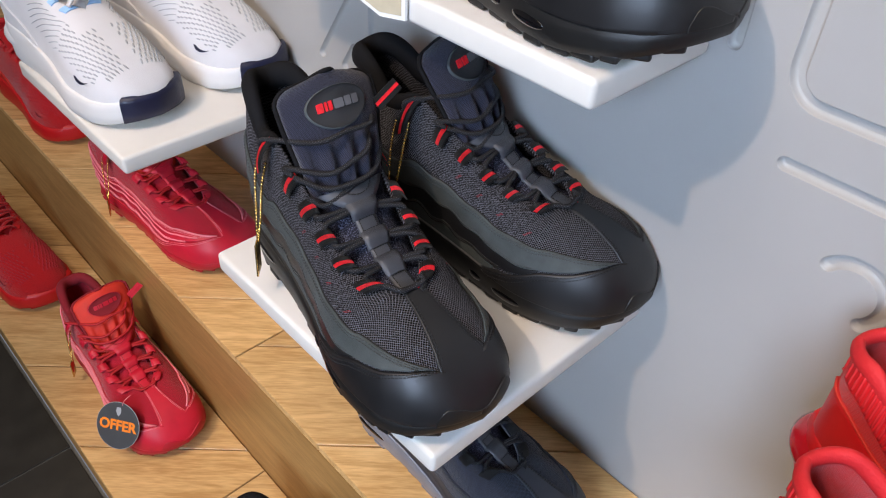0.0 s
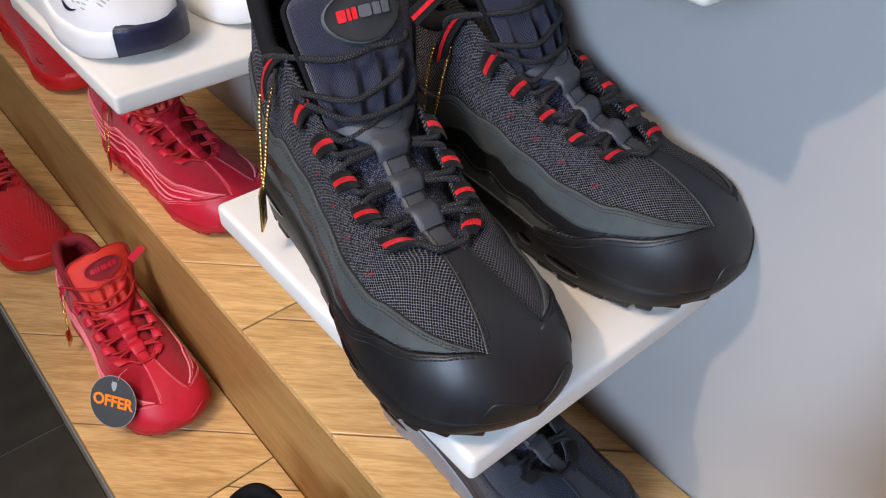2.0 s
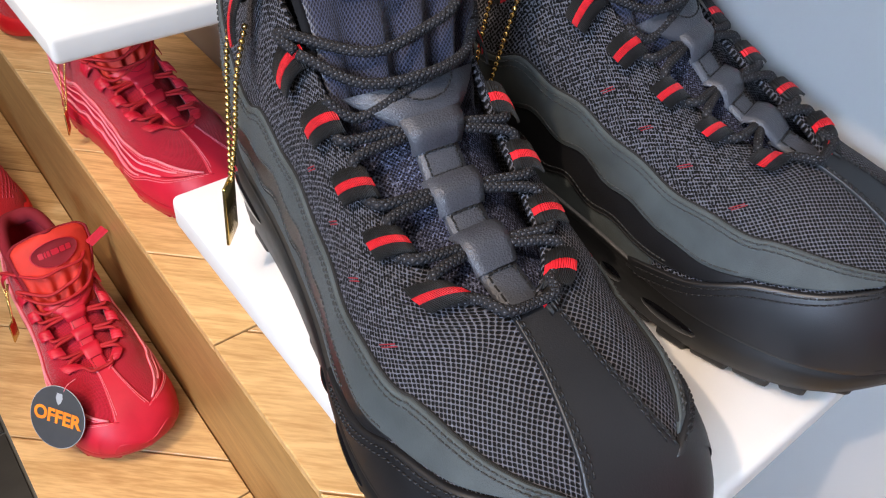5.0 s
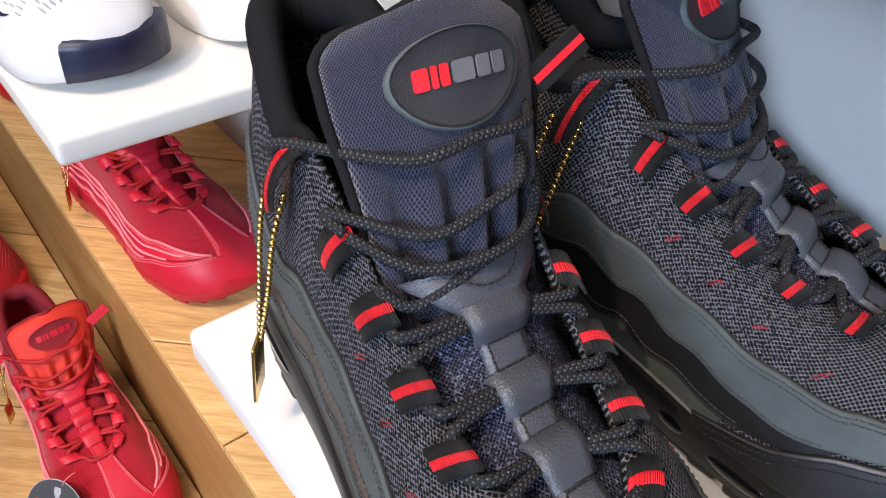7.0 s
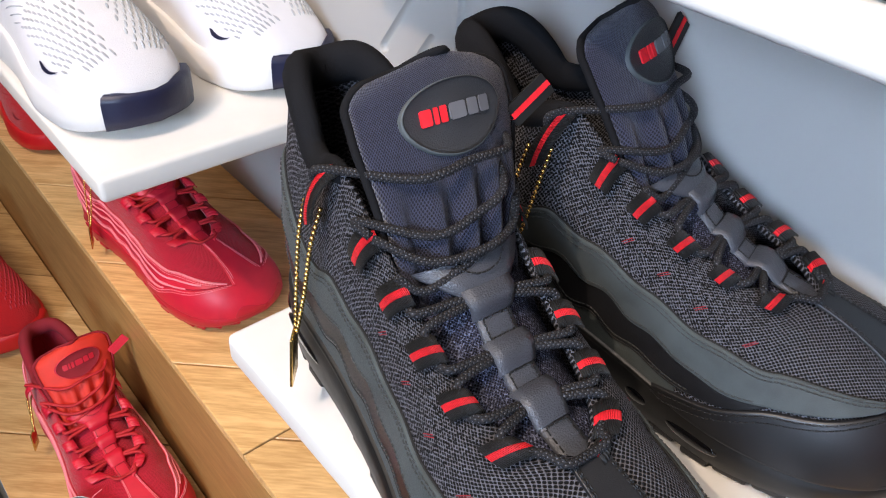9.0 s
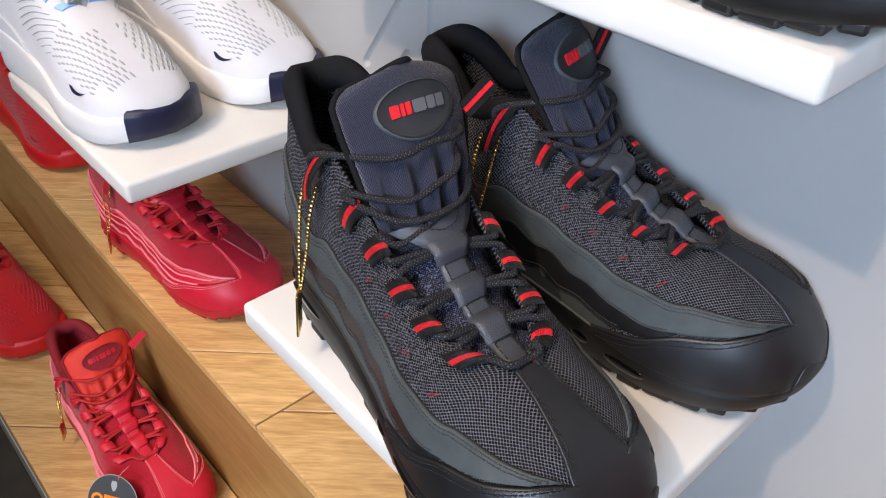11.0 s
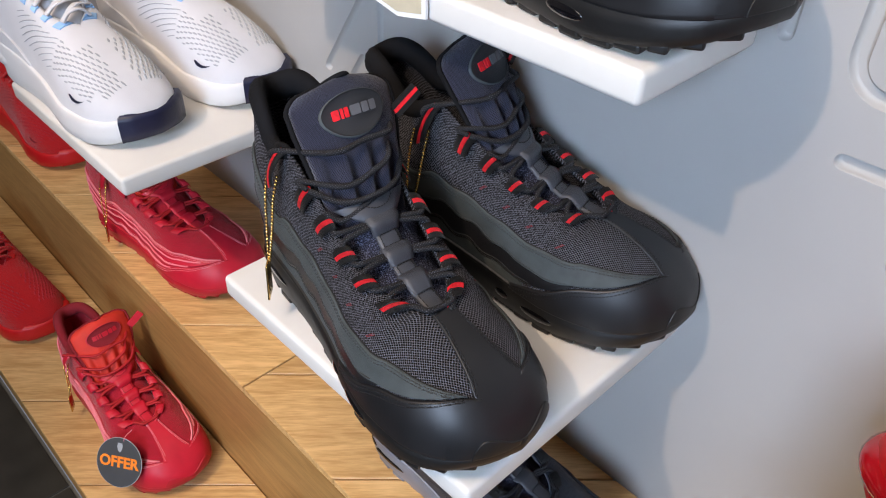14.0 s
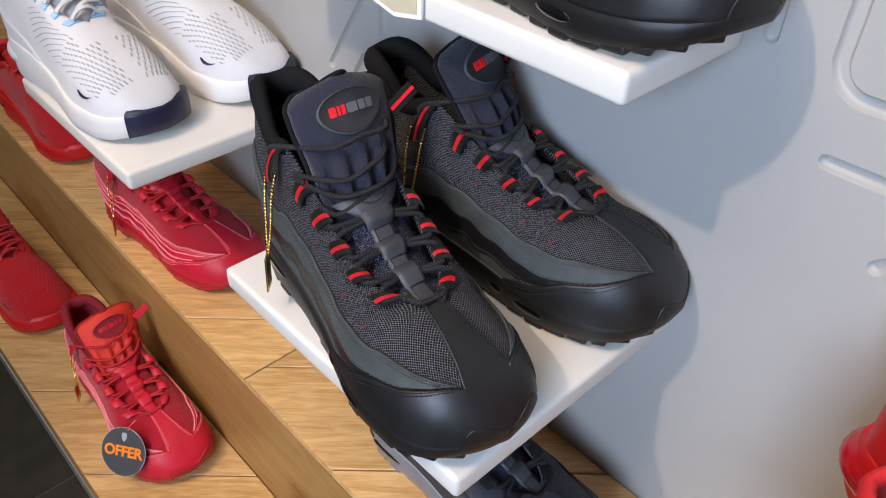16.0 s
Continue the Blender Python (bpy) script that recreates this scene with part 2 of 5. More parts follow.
M = {
    "wall": mat("grey_panel_plastic", (0.37, 0.36, 0.34), 0.5, spread=0.03, scale=6, bump=0.04, bump_scale=900),
    "shelf": mat("white_lacquer", (0.66, 0.64, 0.595), 0.35, spread=0.025, scale=30, bump=0.03, bump_scale=700),
    "plank": wood("oak_plank", (0.74, 0.47, 0.205), (0.50, 0.28, 0.10), -43),
    # same oak as the planks, darkened to hold the riser's shade
    "riser_shaded": wood("oak_in_shade", (0.44, 0.24, 0.080), (0.32, 0.165, 0.05), 90),
    "joint": mat("dark_joint", (0.06, 0.035, 0.015), 0.8),
    "tile": mat("dark_floor_tile", (0.022, 0.020, 0.016), 0.45, spread=0.25, scale=25, bump=0.1),
    "grout": mat("grey_grout", (0.11, 0.11, 0.10), 0.9),
    "room": mat("shop_wall_paint", (0.5, 0.5, 0.5), 0.8),
    "mesh": weave("black_knit_mesh", (0.115, 0.115, 0.132), (0.0015, 0.0015, 0.002), 0.0025, bump=1.0, edge=0.15, sheen=0.0, level=0.24, fuzz=0.7, wander=1.2, tweed=2.2),
    "nubuck": mat("charcoal_nubuck", (0.044, 0.053, 0.053), 0.66, spread=0.22, scale=60, bump=0.25, bump_scale=1800, sheen=0.05, spec=0.3),
    "leather": mat("black_leather", (0.010, 0.010, 0.011), 0.36, spread=0.15, scale=80, bump=0.15, bump_scale=1300),
    "cap": mat("black_toe_leather", (0.008, 0.008, 0.009), 0.46, spread=0.15, scale=50, bump=0.10, bump_scale=1500, spec=0.55),
    "lining": mat("black_knit_lining", (0.009, 0.009, 0.010), 0.95, bump=0.4, bump_scale=1500, spec=0.1),
    "tongue": weave("navy_tongue_cloth", (0.034, 0.037, 0.064), (0.004, 0.004, 0.009), 0.0010, ratio=0.6, bump=0.6),
    "spacer": weave("navy_spacer_mesh", (0.045, 0.050, 0.085), (0.004, 0.004, 0.008), 0.0016, bump=1.0, speckle=0.6, fleck=(0.20, 0.22, 0.32), sheen=0.0),
    "lace": weave("black_round_lace", (0.017, 0.017, 0.019), (0.12, 0.12, 0.13), 0.0023, ratio=0.9, bump=0.9, edge=0.05, sheen=0.0, level=0.87, fuzz=0.5, wander=0.4),
    "strap": webbing("black_webbing", (0.006, 0.006, 0.006)),
    "redline": webbing("red_woven_line", (0.66, 0.012, 0.020)),
    "patch": mat("grey_rubber_patch", (0.022, 0.023, 0.026), 0.5, bump=0.35, bump_scale=1400),
    "patchrim": mat("grey_blue_cord", (0.050, 0.060, 0.062), 0.6, bump=0.3),
    "print_grey": mat("grey_print", (0.12, 0.12, 0.13), 0.5),
    "rubber": mat("black_rubber", (0.006, 0.006, 0.006), 0.5, spread=0.2, scale=120, bump=0.08),
    "air": mat("smoky_air_window", (0.004, 0.004, 0.005), 0.12, coat=0.5),
    "thread": mat("grey_thread", (0.030, 0.032, 0.032), 0.7),
    "brass": mat("brass_bead", (0.75, 0.52, 0.18), 0.25, metal=1.0),
    "redmesh": weave("red_knit_mesh", (0.54, 0.010, 0.034), (0.26, 0.004, 0.012), 0.0020),
    "red": mat("red_synthetic", (0.56, 0.009, 0.030), 0.5, spread=0.10, bump=0.1),
    "redsole": mat("red_rubber", (0.46, 0.008, 0.024), 0.42, spread=0.08),
    "redlining": mat("dark_red_lining", (0.22, 0.006, 0.014), 0.9, bump=0.2),
    "redtongue": mat("orange_red_tongue", (0.62, 0.030, 0.016), 0.7, bump=0.2),
    "redthread": mat("pale_red_piping", (0.80, 0.22, 0.26), 0.5),
    "white": mat("white_knit", (0.60, 0.60, 0.62), 0.75, spread=0.03, bump=0.25, bump_scale=900, sheen=0.2),
    "whitesole": mat("white_foam", (0.68, 0.67, 0.66), 0.5, spread=0.02),
    "perf": mat("grey_perforation", (0.36, 0.38, 0.40), 0.9),
    "navy": mat("navy_rubber", (0.008, 0.010, 0.035), 0.45, bump=0.2),
    "sky": mat("light_blue_webbing", (0.30, 0.52, 0.80), 0.7),
    "blueknit": weave("slate_knit", (0.036, 0.045, 0.070), (0.008, 0.010, 0.016), 0.0018),
    "greysole": mat("slate_foam", (0.16, 0.18, 0.22), 0.4, coat=0.3),
    "tagcard": mat("dark_grey_card", (0.045, 0.048, 0.052), 0.6),
    "orange": mat("orange_print", (0.95, 0.24, 0.01), 0.6),
    "dark": mat("black_thread", (0.003, 0.003, 0.003), 0.8),
    "ladder": mat("grained_black_leather", (0.042, 0.045, 0.054), 0.36, spread=0.15, scale=80, bump=0.5, bump_scale=1100),
    "capthread": mat("black_cap_thread", (0.006, 0.006, 0.007), 0.6),
    "redlace": mat("red_cord", (0.42, 0.008, 0.014), 0.7, bump=0.4, bump_scale=900),
    "slate": mat("slate_synthetic", (0.026, 0.031, 0.042), 0.5, bump=0.2),
    "redknit": weave("bright_red_knit", (0.60, 0.010, 0.012), (0.40, 0.006, 0.008), 0.0016),
    "redrib": mat("bright_red_rib", (0.58, 0.012, 0.015), 0.7, bump=0.5, bump_scale=500),
    "scarlet": mat("bright_red_foam", (0.58, 0.008, 0.010), 0.45, spread=0.06),
    "redbubble": mat("clear_red_cushion", (0.40, 0.006, 0.012), 0.15, coat=0.6),
    "card": mat("white_card", (0.85, 0.85, 0.82), 0.5),
    "beige": mat("beige_card", (0.55, 0.48, 0.34), 0.6),
}

# ---- mesh helpers ----


def part(name, bm, material, parent, label="", smooth=True):
    me = bpy.data.meshes.new(name)
    bm.to_mesh(me)
    bm.free()
    return mesh_part(name, me, material, parent, label, smooth)


def mesh_part(name, me, material, parent, label="", smooth=True):
    if smooth:
        me.shade_smooth()
    me.materials.append(material)
    ob = new(name, me)
    if parent is not None:
        ob.parent = parent
    return tagged(ob, label)


def thing(name, m, label, category, group="", kind=""):
    ob = new(name)
    ob.empty_display_size = 0.05
    ob.matrix_world = m
    return tagged(ob, label, category, group, kind)


def box_bm(bm, x0, x1, y0, y1, z0, z1, bevel=0.0, seg=2):
    r = bmesh.ops.create_cube(bm, size=1, matrix=Matrix.LocRotScale(((x0 + x1) / 2, (y0 + y1) / 2, (z0 + z1) / 2), None, (x1 - x0, y1 - y0, z1 - z0)))
    if bevel:
        es = list({e for v in r["verts"] for e in v.link_edges})
        bmesh.ops.bevel(bm, geom=es, offset=bevel, segments=seg, affect="EDGES", profile=0.5)
    return bm


class Line:
    """A smooth curve through (u, value) pairs."""

    def __init__(self, *pts):
        self.u = np.array([p[0] for p in pts], float)
        self.v = np.array([p[1] for p in pts], float)
        d = np.diff(self.v) / np.diff(self.u)
        m = np.zeros(len(self.u))
        m[0], m[-1] = d[0], d[-1]
        for i in range(1, len(d)):
            m[i] = 0 if d[i - 1] * d[i] <= 0 else 2 * d[i - 1] * d[i] / (d[i - 1] + d[i])
        self.m = m

    def __call__(self, x):
        x = np.clip(np.asarray(x, float), self.u[0], self.u[-1])
        i = np.clip(np.searchsorted(self.u, x) - 1, 0, len(self.u) - 2)
        h = self.u[i + 1] - self.u[i]
        t = (x - self.u[i]) / h
        a, b_ = self.v[i], self.v[i + 1]
        return (2 * t**3 - 3 * t**2 + 1) * a + (t**3 - 2 * t**2 + t) * h * self.m[i] + (-2 * t**3 + 3 * t**2) * b_ + (t**3 - t**2) * h * self.m[i + 1]


def grid_mesh(name, G, UV=None, close_u=False):
    """A mesh from a grid of points G[i][j]."""
    nu, nv = G.shape[:2]
    verts = [tuple(p) for p in G.reshape(-1, 3)]
    faces = []
    for i in range(nu if close_u else nu - 1):
        k = (i + 1) % nu
        for j in range(nv - 1):
            faces.append((i * nv + j, k * nv + j, k * nv + j + 1, i * nv + j + 1))
    return verts, faces, None if UV is None else [tuple(p) for p in UV.reshape(-1, 2)]


def join_mesh(name, chunks):
    verts, faces, uvs = [], [], []
    for v, f, uv in chunks:
        o = len(verts)
        verts += v
        faces += [tuple(i + o for i in q) for q in f]
        uvs += uv if uv is not None else [(0, 0)] * len(v)
    me = bpy.data.meshes.new(name)
    me.from_pydata(verts, [], faces)
    layer = me.uv_layers.new(name="UVMap")
    idx = np.zeros(len(me.loops), int)
    me.loops.foreach_get("vertex_index", idx)
    layer.data.foreach_set("uv", np.array(uvs, np.float32)[idx].ravel())
    bm = bmesh.new()
    bm.from_mesh(me)
    bmesh.ops.remove_doubles(bm, verts=bm.verts, dist=0.00002)
    bmesh.ops.recalc_face_normals(bm, faces=bm.faces)
    bm.to_mesh(me)
    bm.free()
    return me


def tube(points, r, n=8, closed=False, flat=1.0):
    """A round cord along points, with ends closed."""
    P = np.array(points, float)
    T = np.gradient(P, axis=0)
    if closed:
        T = np.roll(P, -1, 0) - np.roll(P, 1, 0)
    T /= np.linalg.norm(T, axis=1)[:, None] + 1e-9
    up = np.array([0, 0, 1.0])
    rows, uv, s = [], [], 0.0
    last = None
    for i, (p, t) in enumerate(zip(P, T)):
        a = np.cross(t, up if last is None else last)
        if np.linalg.norm(a) < 1e-4:
            a = np.cross(t, (1.0, 0.2, 0))
        a /= np.linalg.norm(a)
        b_ = np.cross(a, t)
        last = b_
        if i:
            s += np.linalg.norm(p - P[i - 1])
        rr = r[i] if isinstance(r, (list, np.ndarray)) else r
        ang = np.linspace(0, 2 * np.pi, n + 1)
        rows.append([p + rr * (math.cos(q) * a + flat * math.sin(q) * b_) for q in ang])
        uv.append([(s, q / (2 * np.pi) * 2 * np.pi * rr) for q in ang])
    v, f, u = grid_mesh("", np.array(rows), np.array(uv), closed)
    if not closed:
        f.append(tuple(range(n - 1, -1, -1)))
        o = (len(P) - 1) * (n + 1)
        f.append(tuple(range(o, o + n)))
    return v, f, u


def smooth_path(pts, n=8):
    """Catmull-Rom through points."""
    P = [np.array(p, float) for p in pts]
    P = [2 * P[0] - P[1]] + P + [2 * P[-1] - P[-2]]
    out = []
    for i in range(1, len(P) - 2):
        for t in np.linspace(0, 1, n, endpoint=False):
            a, b_, c, d = P[i - 1:i + 3]
            out.append(0.5 * (2 * b_ + (c - a) * t + (2 * a - 5 * b_ + 4 * c - d) * t * t + (3 * b_ - a - 3 * c + d) * t**3))
    out.append(P[-2])
    return np.array(out)

# ---- the setting ----
WALL_X, STEP_X, LOW_X, STEP_Z, LOW_Z = 0.508, 0.2805, 0.097, 0.274, 0.052
Y0, Y1 = -1.2, 3.2


def clip(poly, a, b_, c):
    """The part of a polygon where a x + b y <= c."""
    out = []
    for i, p in enumerate(poly):
        q = poly[(i + 1) % len(poly)]
        fp, fq = a * p[0] + b_ * p[1] - c, a * q[0] + b_ * q[1] - c
        if fp <= 0:
            out.append(p)
        if fp * fq < 0:
            t = fp / (fp - fq)
            out.append((p[0] + t * (q[0] - p[0]), p[1] + t * (q[1] - p[1])))
    return out


def slab(poly, z0, z1, bevel=0.0008):
    bm = bmesh.new()
    lo = [bm.verts.new((x, y, z0)) for x, y in poly]
    f = bm.faces.new(lo)
    r = bmesh.ops.extrude_face_region(bm, geom=[f])
    top = [v for v in r["geom"] if isinstance(v, bmesh.types.BMVert)]
    for v in top:
        v.co.z = z1
    bmesh.ops.recalc_face_normals(bm, faces=bm.faces)
    edges = [e for e in bm.edges if all(abs(v.co.z - z1) < 1e-6 for v in e.verts)]
    bmesh.ops.bevel(bm, geom=edges, offset=bevel, segments=1, affect="EDGES")
    return bm


def slot_outline(path, r, closed=False, n=7):
    """The two rims of a groove of half-width r along a path of (y, z)."""
    P = np.array(path, float)
    T = np.gradient(P, axis=0)
    if closed:
        T = np.roll(P, -1, 0) - np.roll(P, 1, 0)
    T /= np.linalg.norm(T, axis=1)[:, None]
    N = np.stack([-T[:, 1], T[:, 0]], 1)
    a, b_ = P + r * N, P - r * N
    if closed:
        return [a, b_]
    def cap(c, nrm, tan):
        return [c + r * (math.cos(q) * nrm + math.sin(q) * tan) for q in np.linspace(0, math.pi, n)[1:-1]]
    return [np.array(list(a) + cap(P[-1], N[-1], T[-1]) + list(b_[::-1]) + cap(P[0], -N[0], -T[0]))]


def build_wall():
    """The grey wall panel, with grooves pressed into it."""
    def arc(cy, cz, r, a0, a1, n=16):
        return [(cy + r * math.cos(radians(q)), cz + r * math.sin(radians(q))) for q in np.linspace(a0, a1, n)]
    def rounded(y0, y1, z0, z1, r):
        return arc(y1 - r, z1 - r, r, 0, 90, 8) + arc(y0 + r, z1 - r, r, 90, 180, 8) + arc(y0 + r, z0 + r, r, 180, 270, 8) + arc(y1 - r, z0 + r, r, 270, 360, 8)
    grooves = []
    for shift in (-0.515, 0.0):
        grooves += [
            ([(y + shift, 0.726) for y in np.linspace(-0.02, 0.189, 8)], False),
            (arc(0.112 + shift, 0.651, 0.026, 35, 233), False),
            (rounded(-0.06 + shift, 0.203 + shift, 0.774, 0.99, 0.024), True),
            ([(0.252 + shift, z) for z in np.linspace(0.797, 0.90, 6)], False),
        ]
    grooves += [
        ([(0.768 - 0.090 * a, 0.596 + 0.130 * a) for a in np.linspace(0, 1, 6)], False),
        ([(0.722 - 0.02 * a, 0.596 + 0.03 * a) for a in np.linspace(0, 1, 4)], False),
        ([(0.668, z) for z in np.linspace(0.30, 0.95, 8)], False),
    ]
    r, depth = 0.0062, 0.006
    bm = bmesh.new()
    edges = []
    def ring(pts, x=0.0):
        vs = [bm.verts.new((x, p[0], p[1])) for p in pts]
        es = [bm.edges.new((vs[i], vs[(i + 1) % len(vs)])) for i in range(len(vs))]
        return vs, es
    edges += ring([(Y0, 0.0), (Y1, 0.0), (Y1, 2.8), (Y0, 2.8)])[1]
    rims = []
    for path, closed in grooves:
        outs = slot_outline(path, r, closed)
        for o in outs:
            vs, es = ring(o)
            edges += es
            rims.append((path, closed, o, vs))
    bmesh.ops.triangle_fill(bm, use_beauty=True, use_dissolve=False, edges=edges)
    # the floors and rounded flanks of the grooves
    for path, closed in grooves:
        steps = [(1.0, 0.0), (0.93, 0.35), (0.72, 0.8), (0.4, 1.0)]
        rows = [[ring(o, dpt * depth)[0] for o in slot_outline(path, r * k, closed)] for k, dpt in steps]
        for side in range(len(rows[0])):
            for a, b_ in zip(rows[:-1], rows[1:]):
                va, vb = a[side], b_[side]
                for i in range(len(va)):
                    j = (i + 1) % len(va)
                    bm.faces.new((va[i], va[j], vb[j], vb[i]))
        if closed:
            va, vb = rows[-1]
            for i in range(len(va)):
                j = (i + 1) % len(va)
                bm.faces.new((va[i], va[j], vb[j], vb[i]))
        else:
            bm.faces.new(rows[-1][0])
    bmesh.ops.remove_doubles(bm, verts=bm.verts, dist=1e-5)
    # the flat inner islands of closed grooves and slot floors filled by triangle_fill are taken out again
    bmesh.ops.recalc_face_normals(bm, faces=bm.faces)
    ob = part("wall_east", bm, M["wall"], None, smooth=False)
    for p in ob.data.polygons:
        p.use_smooth = abs(p.normal.x) < 0.999
    ob.location.x = WALL_X
    return tagged(ob, "grey moulded wall panel with pressed grooves", "wall", kind="structure")


build_wall()
back = part("wall_backing", box_bm(bmesh.new(), WALL_X + 0.012, WALL_X + 0.1, Y0, Y1, 0, 2.8), M["room"], None, smooth=False)
tagged(back, "plain wall behind the grey panel", "wall", kind="structure")


def planked(name, label, x0, x1, z0, z1, seam, first_far, first_near, pitch=0.2095, slope=0.935):
    """A low wooden step with boards laid on the slant, meeting at a straight seam."""
    # the core's darker oak carries the shade of the upright face
    core = part(name, box_bm(bmesh.new(), x0, x1, Y0, Y1, z0, z1 - 0.012, 0.002), M["riser_shaded"], None, smooth=False)
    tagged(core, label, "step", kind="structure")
    g = 0.0011
    for lo, hi, first in ((seam, Y1, first_far), (Y0, seam, first_near)):
        k0 = int((lo - hi) / pitch) - 4
        for k in range(k0, -k0):
            a, b_ = first + k * pitch, first + (k + 1) * pitch
            poly = [(x0, lo + g), (x1 - 0.0005, lo + g), (x1 - 0.0005, hi - g), (x0, hi - g)]
            w = g * math.hypot(1, slope)
            poly = clip(poly, -slope, -1, -(a + w))
            poly = clip(poly, slope, 1, b_ - w) if len(poly) > 2 else poly
            if len(poly) > 2:
                part("plank", slab(poly, z1 - 0.0115, z1), M["plank"], core, smooth=False)
    return core


def build_steps():
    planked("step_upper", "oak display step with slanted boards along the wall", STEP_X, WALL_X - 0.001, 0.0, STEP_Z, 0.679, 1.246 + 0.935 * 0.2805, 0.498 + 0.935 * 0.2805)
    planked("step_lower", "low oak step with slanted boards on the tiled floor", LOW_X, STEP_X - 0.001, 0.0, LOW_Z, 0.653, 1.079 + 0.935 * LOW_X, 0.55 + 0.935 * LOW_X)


def build_floor():
    base = part("floor", box_bm(bmesh.new(), -3.2, LOW_X - 0.001, Y0, Y1, -0.05, -0.003), M["grout"], None, smooth=False)
    tagged(base, "dark grey stone floor tiles with pale joints", "floor", kind="structure")
    for i in range(6):
        for j in range(8):
            x1, y0 = LOW_X - 0.006 - 0.6 * i, 0.922 + 0.6 * (j - 4)
            if y0 < Y0 - 0.5 or y0 > Y1 - 0.1:
                continue
            part("tile", box_bm(bmesh.new(), x1 - 0.597, x1, max(Y0, y0 + 0.0015), min(Y1, y0 + 0.5985), -0.0025, 0.0, 0.0008, 1), M["tile"], base, smooth=False)


build_floor()
for nm, args in (("wall_west", (-3.3, -3.2, Y0, Y1, 0, 2.8)), ("wall_south", (-3.2, 0.5, Y0 - 0.1, Y0, 0, 2.8)), ("wall_north", (-3.2, 0.5, Y1, Y1 + 0.1, 0, 2.8)), ("ceiling", (-3.3, 0.6, Y0 - 0.1, Y1 + 0.1, 2.8, 2.9))):
    tagged(part(nm, box_bm(bmesh.new(), *args), M["room"], None, smooth=False), "plain pale shop " + nm.split("_")[0], nm.split("_")[0], kind="structure")


def shelf(x0, y0, y1, ztop, thick=0.023):
    ob = thing("wall_shelf", pose(WALL_X, (y0 + y1) / 2, ztop), "white lacquered wall shelf with rounded edges on the grey panel", "shelf", "wall shelves")
    h = (y1 - y0) / 2
    part("board", box_bm(bmesh.new(), x0 - WALL_X, -0.001, -h, h, -thick, 0, 0.0048, 4), M["shelf"], ob)
    return ob


shelf(0.239, 0.2645, 0.578, 0.539)
shelf(0.239, 0.778, 1.088, 0.545)
shelf(0.369, 0.269, 0.75, 0.8045)
shelf(0.239, -0.25, 0.062, 0.539)

# ---- shoes ----


